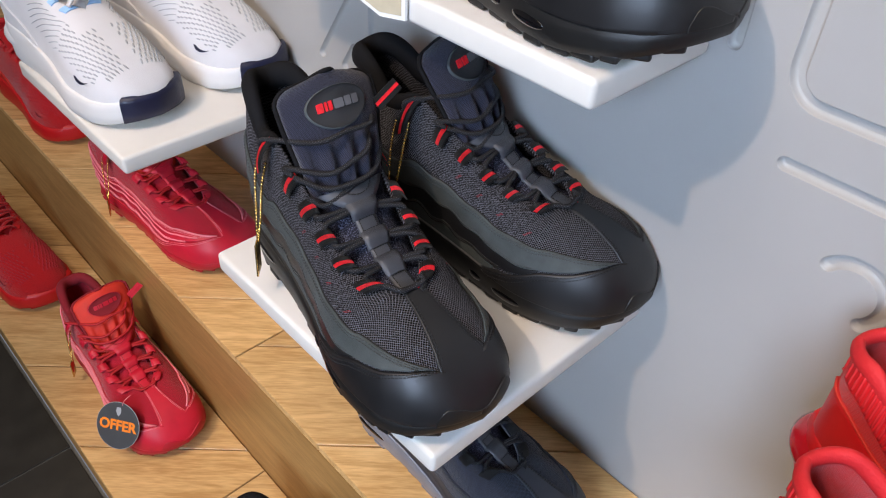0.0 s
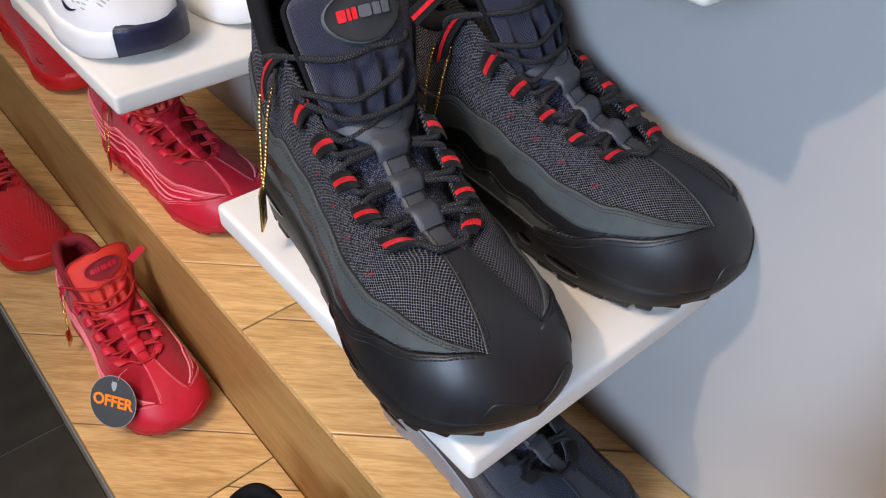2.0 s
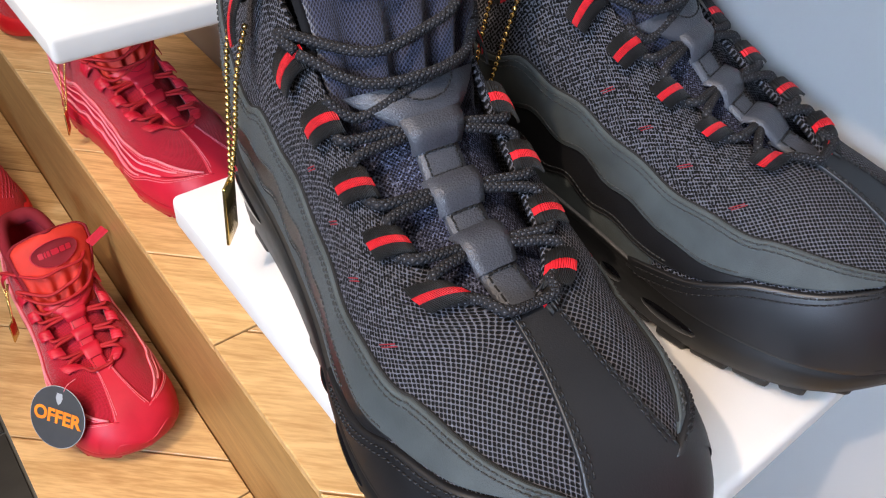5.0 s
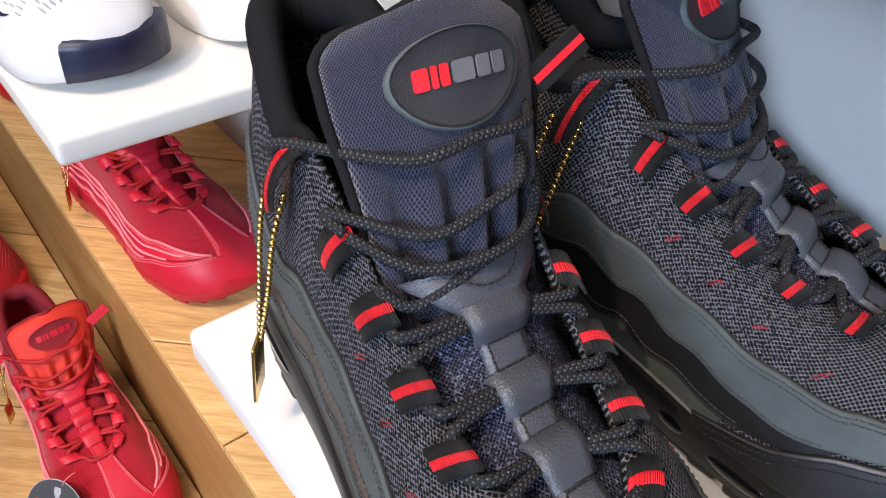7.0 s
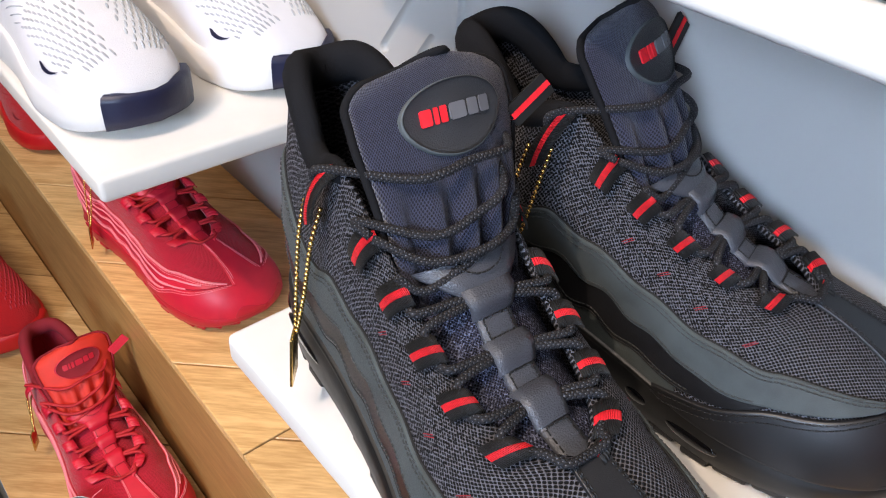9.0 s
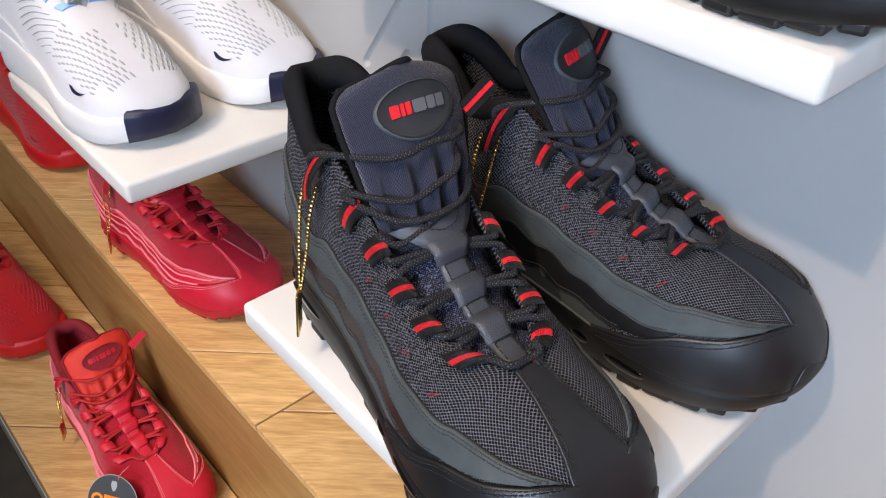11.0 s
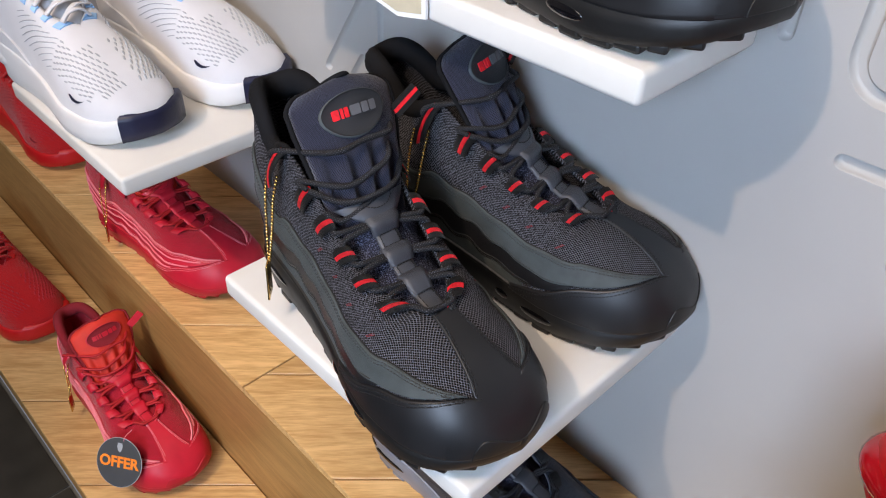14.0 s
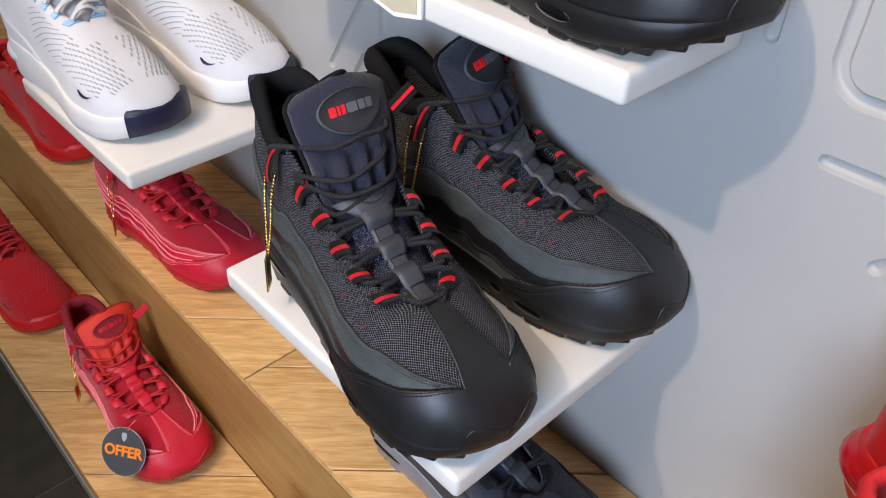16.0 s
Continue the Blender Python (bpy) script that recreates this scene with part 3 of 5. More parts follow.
class Last:
    """The surface of a shoe: u runs from heel to toe, v from the sole's edge up to the topline, s is the side."""

    def __init__(self, length, width, welt, top, gap, bow, soft, scale=1.0):
        self.L, self.w, self.z0, self.T, self.g, self.c, self.k = length, width, welt, top, gap, bow, soft

    def at(self, s, u, v):
        u, v = np.broadcast_arrays(np.asarray(u, float), np.asarray(v, float))
        w, z0, T, g, k = self.w(u), self.z0(u), self.T(u), self.g(u), self.k(u)
        g = np.minimum(g, w * 0.98)
        phi = np.clip(v, 0, 1) * np.pi / 2
        x1 = g + (w - g) * np.cos(phi) ** 0.68
        z1 = z0 + (T - z0) * np.sin(phi) ** 0.95
        sm = v * v * (3 - 2 * v)
        x2 = w + (g - w) * (0.55 * sm + 0.45 * v**2) + 0.003 * np.sin(np.pi * np.clip(v, 0, 1)) * np.clip(w / 0.03, 0, 1)
        z2 = z0 + (T - z0) * v
        x, z = k * x1 + (1 - k) * x2, k * z1 + (1 - k) * z2
        return np.stack([self.c(u) + s * x, u * self.L, z], -1)

    def normal(self, s, u, v):
        e = 1e-3
        a = self.at(s, np.minimum(u + e, 0.9995), v) - self.at(s, np.maximum(u - e, 0.0005), v)
        b_ = self.at(s, u, np.minimum(v + e, 1)) - self.at(s, u, np.maximum(v - e, 0))
        n = np.cross(a, b_) * (-s)
        ridge = (np.broadcast_to(v, np.shape(u)) > 0.995) & (self.g(u) < 1e-4)
        n[..., 0] = np.where(ridge, 0.0, n[..., 0])
        return -n / (np.linalg.norm(n, axis=-1)[..., None] + 1e-12) * 1.0

    def off(self, s, u, v, d):
        return self.at(s, u, v) + self.normal(s, u, v) * np.asarray(d)[..., None]

    def uv(self, u, v):
        return np.stack(np.broadcast_arrays(np.asarray(u) * self.L, np.asarray(v) * 0.1), -1)

    def patch(self, s, u0, u1, lo, hi, d, nu=40, nv=10, edge=0.12, flush_hi=False, flush_u=()):
        """A panel laid on the surface between lo(u) and hi(u), with rounded edges."""
        t = np.concatenate([[0, 0, 0.015], np.linspace(0.04, 0.96, nu), [0.985, 1, 1]])
        q = np.concatenate([[0, 0, edge * 0.35], np.linspace(edge, 1 - edge, nv), [1 - edge * 0.35, 1, 1]])
        u = (u0 + (u1 - u0) * t)[:, None] + 0 * q[None, :]
        a, b_ = lo(u), hi(u)
        v = np.clip(a + (b_ - a) * q[None, :], 0, 1)
        lift = np.ones((len(t), len(q)))
        lift[:, [1, -2]] = np.minimum(lift[:, [1, -2]], 0.55)
        lift[[1, -2], :] = np.minimum(lift[[1, -2], :], 0.55)
        lift[:, [0, -1]] = -0.6
        lift[[0, -1], :] = -0.6
        if flush_hi:
            lift[2:-2, -3:] = 1.0
        for k in flush_u:
            lift[k * (len(t) - 3):k * (len(t) - 3) + 3, 2:(len(q) if flush_hi else -2)] = 1.0
        G = self.off(s, u, v, d * lift)
        return grid_mesh("", G, self.uv(u, v))

    def stitches(self, s, us, vs, d, step=0.0030, length=0.0021, r=0.00042):
        """Short threads along a line on the surface."""
        P = self.off(s, us, vs, np.full(len(us), d))
        seg = np.linalg.norm(np.diff(P, axis=0), axis=1)
        acc = np.concatenate([[0], np.cumsum(seg)])
        out, x = [], 0.0
        while x + length < acc[-1]:
            pts = [np.array([np.interp(x + f * length, acc, P[:, i]) for i in range(3)]) for f in (0, 0.25, 0.75, 1)]
            n = self.normal(s, np.array([np.interp(x, acc, us)]), np.array([np.interp(x, acc, vs)]))[0]
            out.append(tube([pts[0] - n * r * 1.2, pts[1] + n * r * 0.3, pts[2] + n * r * 0.3, pts[3] - n * r * 1.2], r, 5))
            x += step
        return out


def ends(n=44):
    """Stations along the shoe, closer together at heel and toe."""
    return 0.5 - 0.5 * np.cos(np.pi * np.linspace(0.0, 1, n)) * (1 - 0.0) 


def flat_line(v):
    return Line((0, v), (1, v))


WAVE = Last(
    0.318,
    Line((0, 0.0005), (0.01, 0.014), (0.03, 0.023), (0.07, 0.032), (0.15, 0.039), (0.30, 0.042), (0.45, 0.047), (0.60, 0.055), (0.72, 0.059), (0.82, 0.0575), (0.90, 0.0505), (0.95, 0.040), (0.98, 0.027), (0.994, 0.014), (1, 0.0005)),
    Line((0, 0.046), (0.2, 0.042), (0.5, 0.030), (0.75, 0.026), (0.9, 0.030), (1, 0.036)),
    Line((0, 0.170), (0.05, 0.175), (0.10, 0.168), (0.17, 0.150), (0.24, 0.156), (0.285, 0.166), (0.36, 0.150), (0.45, 0.130), (0.52, 0.1165), (0.585, 0.107), (0.66, 0.1005), (0.72, 0.097), (0.80, 0.091), (0.87, 0.083), (0.92, 0.0735), (0.96, 0.061), (0.985, 0.050), (1, 0.039)),
    Line((0, 0.0004), (0.01, 0.010), (0.04, 0.021), (0.10, 0.0285), (0.20, 0.034), (0.285, 0.039), (0.36, 0.036), (0.45, 0.033), (0.58, 0.028), (0.66, 0.0225), (0.70, 0.015), (0.725, 0.006), (0.735, 0.0), (1, 0.0)),
    Line((0, 0), (0.3, 0.001), (0.5, 0.004), (0.68, 0.009), (0.85, 0.0095), (1, 0.006)),
    Line((0, 0), (0.22, 0.1), (0.45, 0.75), (0.6, 1), (1, 1)),
)


def side_grid(last, s, d=0.0, nu=64, nv=22, u0=0.0, u1=1.0):
    u = (u0 + (u1 - u0) * ends(nu))[:, None] + 0 * np.zeros((1, nv))
    v = np.linspace(0, 1, nv)[None, :] + 0 * u
    return grid_mesh("", last.off(s, u, v, np.full(u.shape, d)) if d else last.at(s, u, v), last.uv(u, v))


def sole_mesh(last, flare, spring, heel_lift, lip, rings=None, nu=120, lugs=True):
    """A midsole: an outline swept from the ground to the edge of the upper."""
    un = ends(nu // 2)
    rings = rings or [(0.0, 0.80), (0.0, 0.93), (0.12, 0.99), (0.45, 1.0), (0.62, 0.965), (0.72, 0.985), (0.93, 1.0), (1.0, 0.975), (1.0, 0.9)]
    zb = Line((0, heel_lift), (0.12, 0.0), (0.70, 0.0), (0.88, spring * 0.37), (1, spring))
    rows = []
    for f, k in rings:
        loop = []
        for s, us in ((1, un), (-1, un[::-1])):
            for u in us:
                w = float(last.w(u)) + flare * min(1, float(last.w(u)) / 0.02)
                y = u * last.L + (flare * (2 * u - 1)) * max(0, 1 - float(last.w(u)) / 0.03)
                z = float(zb(u)) + f * (float(last.z0(u)) + lip - float(zb(u)))
                loop.append((float(last.c(u)) + s * w * k, last.L / 2 + (y - last.L / 2) * (1 - (1 - k) * 0.35), z))
        rows.append(loop)
    G = np.array(rows).transpose(1, 0, 2)
    v, f, uv = grid_mesh("", G, G[:, :, :2] * 1.0, True)
    n, m = len(G), len(rings)
    f.append(tuple(i * m for i in range(n)))
    f.append(tuple(i * m + m - 1 for i in range(n))[::-1])
    return v, f, uv


def wiggle(base, amp, freq, phase=0.0):
    """A wavy line round a base line."""
    return lambda u: base(u) + amp * np.sin(freq * np.asarray(u) * 2 * np.pi + phase)


def edge_tube(last, s, f, u0, u1, d, r, n=60):
    us = np.linspace(u0, u1, n)
    return tube(last.off(s, us, np.clip(f(us), 0, 1), np.full(n, d)), r, 6)


B1_TOP = Line((0.02, 0.66), (0.10, 0.60), (0.20, 0.50), (0.30, 0.45), (0.40, 0.43), (0.52, 0.43), (0.63, 0.46), (0.72, 0.49), (0.82, 0.575), (0.88, 0.67), (0.915, 0.78))
B1_LOW = Line((0.02, 0.40), (0.12, 0.33), (0.25, 0.27), (0.40, 0.25), (0.55, 0.235), (0.66, 0.24), (0.74, 0.30), (0.82, 0.41), (0.88, 0.58), (0.915, 0.775))
B2_LOW = Line((0.02, 0.22), (0.15, 0.16), (0.30, 0.12), (0.45, 0.10), (0.58, 0.10), (0.68, 0.17), (0.74, 0.29))
CAP_WING = Line((0.56, 0.03), (0.66, 0.13), (0.74, 0.275), (0.82, 0.39), (0.88, 0.565), (0.915, 0.765), (0.93, 0.86))
STRIP = Line((0.735, 0.962), (0.78, 0.953), (0.84, 0.925), (0.89, 0.875), (0.925, 0.80))


def tongue_parts(last, ob, mats, detail):
    """The padded tongue, its patch and, on detailed shoes, the leather ladder down its middle."""
    path = smooth_path([(0.246, 0.086), (0.205, 0.094), (0.180, 0.103), (0.160, 0.116), (0.146, 0.134), (0.133, 0.157), (0.117, 0.183), (0.105, 0.200), (0.095, 0.211)], 6)
    n = len(path)
    tan = np.gradient(path, axis=0)
    tan /= np.linalg.norm(tan, axis=1)[:, None]
    nor = np.stack([tan[:, 1] * -1, tan[:, 0]], 1) * -1
    nor = np.where(nor[:, 1:2] < 0, -nor, nor)
    width = Line((0, 0.018), (0.25, 0.029), (0.6, 0.0365), (0.80, 0.0440), (0.88, 0.0440), (0.94, 0.0405), (0.975, 0.034), (0.993, 0.024), (1, 0.012))
    lean = Line((0, 0.0), (0.35, 0.0), (0.8, 0.010), (1, 0.011))
    cx = lambda i: float(last.c(np.clip(path[i, 0] / last.L, 0, 1))) - float(lean(i / (n - 1)))
    q = np.linspace(-1, 1, 25)
    rows, uvs, back_rows = [], [], []
    for i in range(n):
        f = i / (n - 1)
        w = float(width(f))
        ribs = 0.0042 * max(0, min(1, (f - 0.35) / 0.1)) * max(0, min(1, (0.72 - f) / 0.1))
        row, uv, brow = [], [], []
        for a in q:
            x = w * a
            drop = 0.016 * a * a * (0.6 + 0.4 * f) + 0.003 * abs(a) ** 6
            puff = ribs * math.cos(a * math.pi * 4.5)
            p = path[i] + nor[i] * (puff - drop)
            row.append((cx(i) + x, p[0], p[1]))
            p2 = path[i] - nor[i] * (drop + 0.010 * (1 - abs(a) ** 4))
            brow.append((cx(i) + x, p2[0], p2[1]))
            uv.append((x, f * 0.16))
        rows.append(row + brow[::-1] + [row[0]])
        uvs.append(uv + uv[::-1] + [uv[0]])
    v, f, u = grid_mesh("", np.array(rows), np.array(uvs))
    m = len(rows[0])
    f.append(tuple((n - 1) * m + j for j in range(m - 1)))
    tongue = mesh_part("tongue", join_mesh("tongue", [(v, f, u)]), mats["tongue"], ob, mats.get("tongue_label", ""))
    # piping round the free edge
    rim = [rows[i][0] for i in range(int(n * 0.5), n)] + [rows[n - 1][j] for j in range(1, 24)] + [rows[i][24] for i in range(n - 1, int(n * 0.5), -1)]
    mesh_part("tongue_edge", join_mesh("e", [tube(smooth_path(rim, 2), 0.0021, 7)]), mats["lining"], tongue)

    def on(f_, a, h):
        """A place on the front of the tongue."""
        i = f_ * (n - 1)
        i0 = min(int(i), n - 2)
        t = i - i0
        p, nn = path[i0] * (1 - t) + path[i0 + 1] * t, nor[i0] * (1 - t) + nor[i0 + 1] * t
        wide = min(1.0, max(0.0, (f_ - 0.55) / 0.12))
        w = 0.036 + 0.008 * wide
        drop = 0.016 * (a / w) ** 2 * (1 - 0.08 * wide)
        p = p + nn * (h - drop)
        return np.array((cx(i0) + a, p[0], p[1]))

    # oval patch near the top
    rings = []
    for rr, h in ((1.0, 0.0002), (0.985, 0.0018), (0.950, 0.0021), (0.905, 0.0012), (0.5, 0.0014), (0.02, 0.0014)):
        rings.append([on(0.80 + 0.094 * rr * math.sin(t), 0.0272 * rr * math.cos(t), h) for t in np.linspace(0, 2 * np.pi, 49)])
    patch = mesh_part("tongue_patch", join_mesh("p", [grid_mesh("", np.array(rings[2:]).transpose(1, 0, 2))]), mats["patch"], tongue, mats.get("patch_label", ""))
    mesh_part("patch_rim", join_mesh("p", [grid_mesh("", np.array(rings[:4]).transpose(1, 0, 2))]), mats["patchrim"], patch)
    # plain bars in place of the mark
    bars = [(-0.0158, 0.0052, "mark"), (-0.0110, 0.0020, "mark"), (-0.0073, 0.0030, "mark"), (0.0000, 0.0084, "print"), (0.0084, 0.0056, "print"), (0.0154, 0.0056, "print")]
    for x, w, key in bars:
        chunk = []
        for h in (0.0010, 0.0021):
            chunk.append([on(0.80 - 0.022 + 0.042 * b_, -x - a * w / 2, h) for a, b_ in ((-1, 0.1), (-0.8, 0), (0.8, 0), (1, 0.1), (1, 0.9), (0.8, 1), (-0.8, 1), (-1, 0.9))])
        vv = [tuple(p) for p in chunk[0] + chunk[1]]
        ff = [tuple(range(8, 16))] + [(k, (k + 1) % 8, 8 + (k + 1) % 8, 8 + k) for k in range(8)]
        mesh_part("printed_bar", join_mesh("b", [(vv, ff, None)]), mats[key], patch, smooth=False)
    if detail:
        # stitched dimples above the lacing
        for a, f_ in ((-0.019, 0.685), (0.017, 0.66), (0.0, 0.64), (-0.021, 0.80)):
            c = on(f_, a, -0.0008)
            bm = bmesh.new()
            bmesh.ops.create_uvsphere(bm, u_segments=10, v_segments=6, radius=0.0018, matrix=Matrix.Translation(c))
            part("eyelet_dimple", bm, mats["hole"], tongue)
    return tongue, on


def strap_mesh(last, s, u, v_in, v_out, width, lift, stripe=False, skew=0.022):
    """A webbing loop lying on the upper, puffed up where the lace runs through it."""
    n = 11
    out = []
    t = np.linspace(0, 1, n)
    w = width if not stripe else width * 0.26
    q = np.linspace(-0.5, 0.5, 5)
    vv = (v_out + (v_in - v_out) * t)[:, None] + 0 * q[None, :]
    uu = u + q[None, :] * w / last.L - skew * (1 - t)[:, None] + 0 * vv
    h = lift * np.sin(np.pi * np.clip(0.25 + 0.75 * t, 0, 1)) ** 0.5 + 0.0014
    h = h[:, None] + (0.00035 if stripe else 0.0) + 0 * q[None, :]
    top = last.off(s, uu, np.clip(vv, 0, 1), h)
    low = last.off(s, uu, np.clip(vv, 0, 1), h - 0.0012)
    # turn the inner end down round the lace
    G = np.concatenate([low[:, :1], top, low[:, -1:]], axis=1)
    arc = np.linspace(0, v_in - v_out, n)[:, None] + 0 * np.zeros((1, 7))
    uv = np.stack([np.concatenate([uu[:, :1], uu, uu[:, -1:]], 1) * last.L, arc * 0.1], -1)
    return grid_mesh("", G, uv)


def wave_shoe(m, label, mats, group="", chain=True, detail=True):
    """A running shoe with wavy side panels, webbing lace loops and a padded tongue."""
    last = WAVE
    ob = thing("running_shoe", m, label, "shoe", group)
    upper = mesh_part("upper", join_mesh("upper", [side_grid(last, s) for s in (1, -1)]), mats["mesh"], ob, mats.get("mesh_label", ""))
    sol = upper.modifiers.new("thickness", "SOLIDIFY")
    sol.thickness, sol.offset = 0.003, -1
    # inner sole, dark inside the shoe
    mesh_part("insole", join_mesh("in", [sole_mesh(last, -0.003, 0.0, 0.0, 0.004, [(0.7, 0.95), (0.98, 0.95), (1.0, 0.9)], 60)]), mats["lining"], ob)
    # padded collar
    us = 0.30 * (1 - np.cos(np.linspace(0, 1, 26) * np.pi / 2))
    top = [last.at(1, u, 1.0) for u in us[::-1]] + [last.at(-1, u, 1.0) for u in us[1:]]
    top = smooth_path(np.array(top)[::2], 3)
    rad = np.array([0.0035 + 0.0045 * math.sin(math.pi * min(1, max(0, k / (len(top) - 1)))) ** 0.6 for k in range(len(top))])
    cen = top + np.array([0, 0, -0.003]) - rad[:, None] * 0.55 * np.stack([np.sign(top[:, 0]) * np.minimum(1, np.abs(top[:, 0]) / 0.02), -np.clip(1 - np.abs(top[:, 0]) / 0.02, 0, 1), 0 * rad], 1)
    mesh_part("collar", join_mesh("c", [tube(cen, rad, 12, flat=1.5)]), mats["lining"], ob)
    # side panels
    for s in (1, -1):
        w1 = wiggle(B1_TOP, 0.010, 8.0)
        w2 = wiggle(B1_LOW, 0.016, 9.5, 0.8)
        w3 = wiggle(B2_LOW, 0.020, 9.5, 2.0)
        f1 = lambda u: np.where(u < 0.72, w1(u) * 1.0, B1_TOP(u) + (w1(u) - B1_TOP(u)) * np.clip((0.8 - u) / 0.08, 0, 1))
        f2 = lambda u: B1_LOW(u) + (w2(u) - B1_LOW(u)) * np.clip((0.66 - u) / 0.2, 0, 1)
        f3 = lambda u: B2_LOW(u) + (w3(u) - B2_LOW(u)) * np.clip((0.60 - u) / 0.2, 0, 1)
        mesh_part("side_panel", join_mesh("s", [last.patch(s, 0.005, 0.914, f2, f1, 0.0022, 90, 8, 0.08)]), mats["band1"], ob, mats.get("band1_label", ""))
        mesh_part("side_panel", join_mesh("s", [last.patch(s, 0.005, 0.74, f3, lambda u: f2(u) + 0.02, 0.0011, 80, 6)]), mats["band2"], ob, mats.get("band2_label", ""))
        mesh_part("side_panel", join_mesh("s", [last.patch(s, 0.005, 0.60, flat_line(0.0), lambda u: f3(u) + 0.02, 0.0003 + 0.0002, 70, 5)]), mats["band3"], ob)
        if detail:
            st = []
            for f, a, b_, dd, off_ in ((f1, 0.05, 0.900, 0.0024, -0.022), (f1, 0.05, 0.895, 0.0024, -0.046), (f2, 0.05, 0.72, 0.0024, 0.022), (f3, 0.05, 0.62, 0.0013, 0.022)):
                uu = np.linspace(a, b_, 300)
                st += last.stitches(s, uu, np.clip(f(uu) + off_, 0.0, 1), dd)
            tagged(mesh_part("stitching", join_mesh("t", st), mats["thread"], ob), kind="stuff")
        if mats.get("fleck"):
            fl = []
            for u in (0.46, 0.535, 0.61, 0.70):
                a = np.linspace(-0.5, 0.5, 6)
                fl += [tube(last.off(s, u - 0.02 + a * 0.016 + k * 0.004, np.clip(0.585 + a * 0.07, 0, 1), np.full(6, -0.0001)), 0.0003, 5) for k in (-0.5, 0.5)]
            tagged(mesh_part("red_thread", join_mesh("t", fl), M["redlining"], upper), kind="stuff")
            # edge gaps of the panels: dark cords stand in for the shade there
            gap_shade = [edge_tube(last, s, f, 0.02, e, d_, 0.0008, 160) for f, e, d_ in ((f1, 0.905, 0.0004), (f2, 0.74, 0.0010), (f3, 0.62, 0.0005))]
            mesh_part("panel_edge", join_mesh("e", gap_shade), mats["dark"], ob)
        if mats.get("pipe"):
            ch = [edge_tube(last, s, f, 0.03, e, 0.0022, 0.0013) for f, e in ((f1, 0.91), (f2, 0.80), (f3, 0.70), (lambda u: (f1(u) + f2(u)) / 2, 0.85))]
            mesh_part("piping", join_mesh("t", ch), mats["pipe"], ob)
    # toe cap with its wings and middle strip
    cap = []
    for s in (1, -1):
        cap.append(last.patch(s, 0.925, 0.9995, flat_line(0.0), flat_line(1.0), 0.0018, 26, 24, 0.02, True, (0, 1)))
        cap.append(last.patch(s, 0.737, 0.93, STRIP, flat_line(1.0), 0.0018, 30, 6, 0.10, True, (1,)))
        cap.append(last.patch(s, 0.56, 0.93, flat_line(0.0), CAP_WING, 0.0026, 46, 10, 0.07, False, (1,)))
    capo = mesh_part("toe_cap", join_mesh("cap", cap), mats["cap"], ob, mats.get("cap_label", ""))
    if detail:
        st = []
        for s in (1, -1):
            for f, a, b_, off_ in ((CAP_WING, 0.58, 0.922, -0.025), (CAP_WING, 0.58, 0.918, -0.060), (lambda u: STRIP(u) + (1 - STRIP(u)) * 0.14, 0.740, 0.922, 0.0), (lambda u: STRIP(u) + (1 - STRIP(u)) * 0.30, 0.740, 0.915, 0.0)):
                uu = np.linspace(a, b_, 300)
                st += last.stitches(s, uu, np.clip(f(uu) + off_, 0, 1), 0.0021 if f is not CAP_WING else 0.0029)
        tagged(mesh_part("stitching", join_mesh("t", st), mats["capthread"], capo), kind="stuff")
    bump = [last.patch(s, 0.966, 0.9995, flat_line(0.0), Line((0.966, 0.05), (0.972, 0.42), (1, 0.62)), 0.0028, 14, 8, 0.1, False) for s in (1, -1)]
    mesh_part("toe_bumper", join_mesh("b", bump), mats["sole"], ob)
    # sole, its tread blocks and the smoky windows
    sole = mesh_part("sole", join_mesh("sole", [sole_mesh(last, 0.0028, 0.023, 0.006, 0.004, [(0.12, 0.80), (0.12, 0.93), (0.22, 0.975), (0.45, 0.995), (0.62, 1.0), (0.80, 1.0), (0.86, 0.985), (0.90, 0.985), (0.95, 1.0), (1.0, 0.985), (1.0, 0.9)])]), mats["sole"], ob, mats.get("sole_label", ""))
    zb = Line((0, 0.006), (0.12, 0.0), (0.70, 0.0), (0.88, 0.0085), (1, 0.023))
    for s in (1, -1):
        for k, u in enumerate((0.045, 0.115, 0.195, 0.275, 0.375, 0.460, 0.535, 0.605, 0.670, 0.735, 0.800, 0.860, 0.915, 0.962)):
            x = float(last.c(u)) + s * (float(last.w(u)) + 0.0016)
            d_ = (float(last.w(u + 0.01)) - float(last.w(u - 0.01))) / (0.02 * last.L)
            bm = bmesh.new()
            ln = (0.0085, 0.0100, 0.0092, 0.0078)[k % 4] * (0.8 if u > 0.84 else 1)
            box_bm(bm, -0.016, -0.0022 + 0.0008 * (k % 3), -ln, ln, 0.0008, 0.0080, 0.0022, 2)
            bmesh.ops.transform(bm, verts=bm.verts, matrix=pose(0, 0, 0, 0, 0, math.degrees(math.atan(-d_))) if s > 0 else pose(0, 0, 0, 0, 0, math.degrees(math.atan(d_))) @ Matrix.Diagonal((-1, 1, 1, 1)))
            bmesh.ops.translate(bm, verts=bm.verts, vec=(x, u * last.L, float(zb(u))))
            bmesh.ops.recalc_face_normals(bm, faces=bm.faces)
            part("tread_block", bm, mats["sole"], sole, smooth=False)
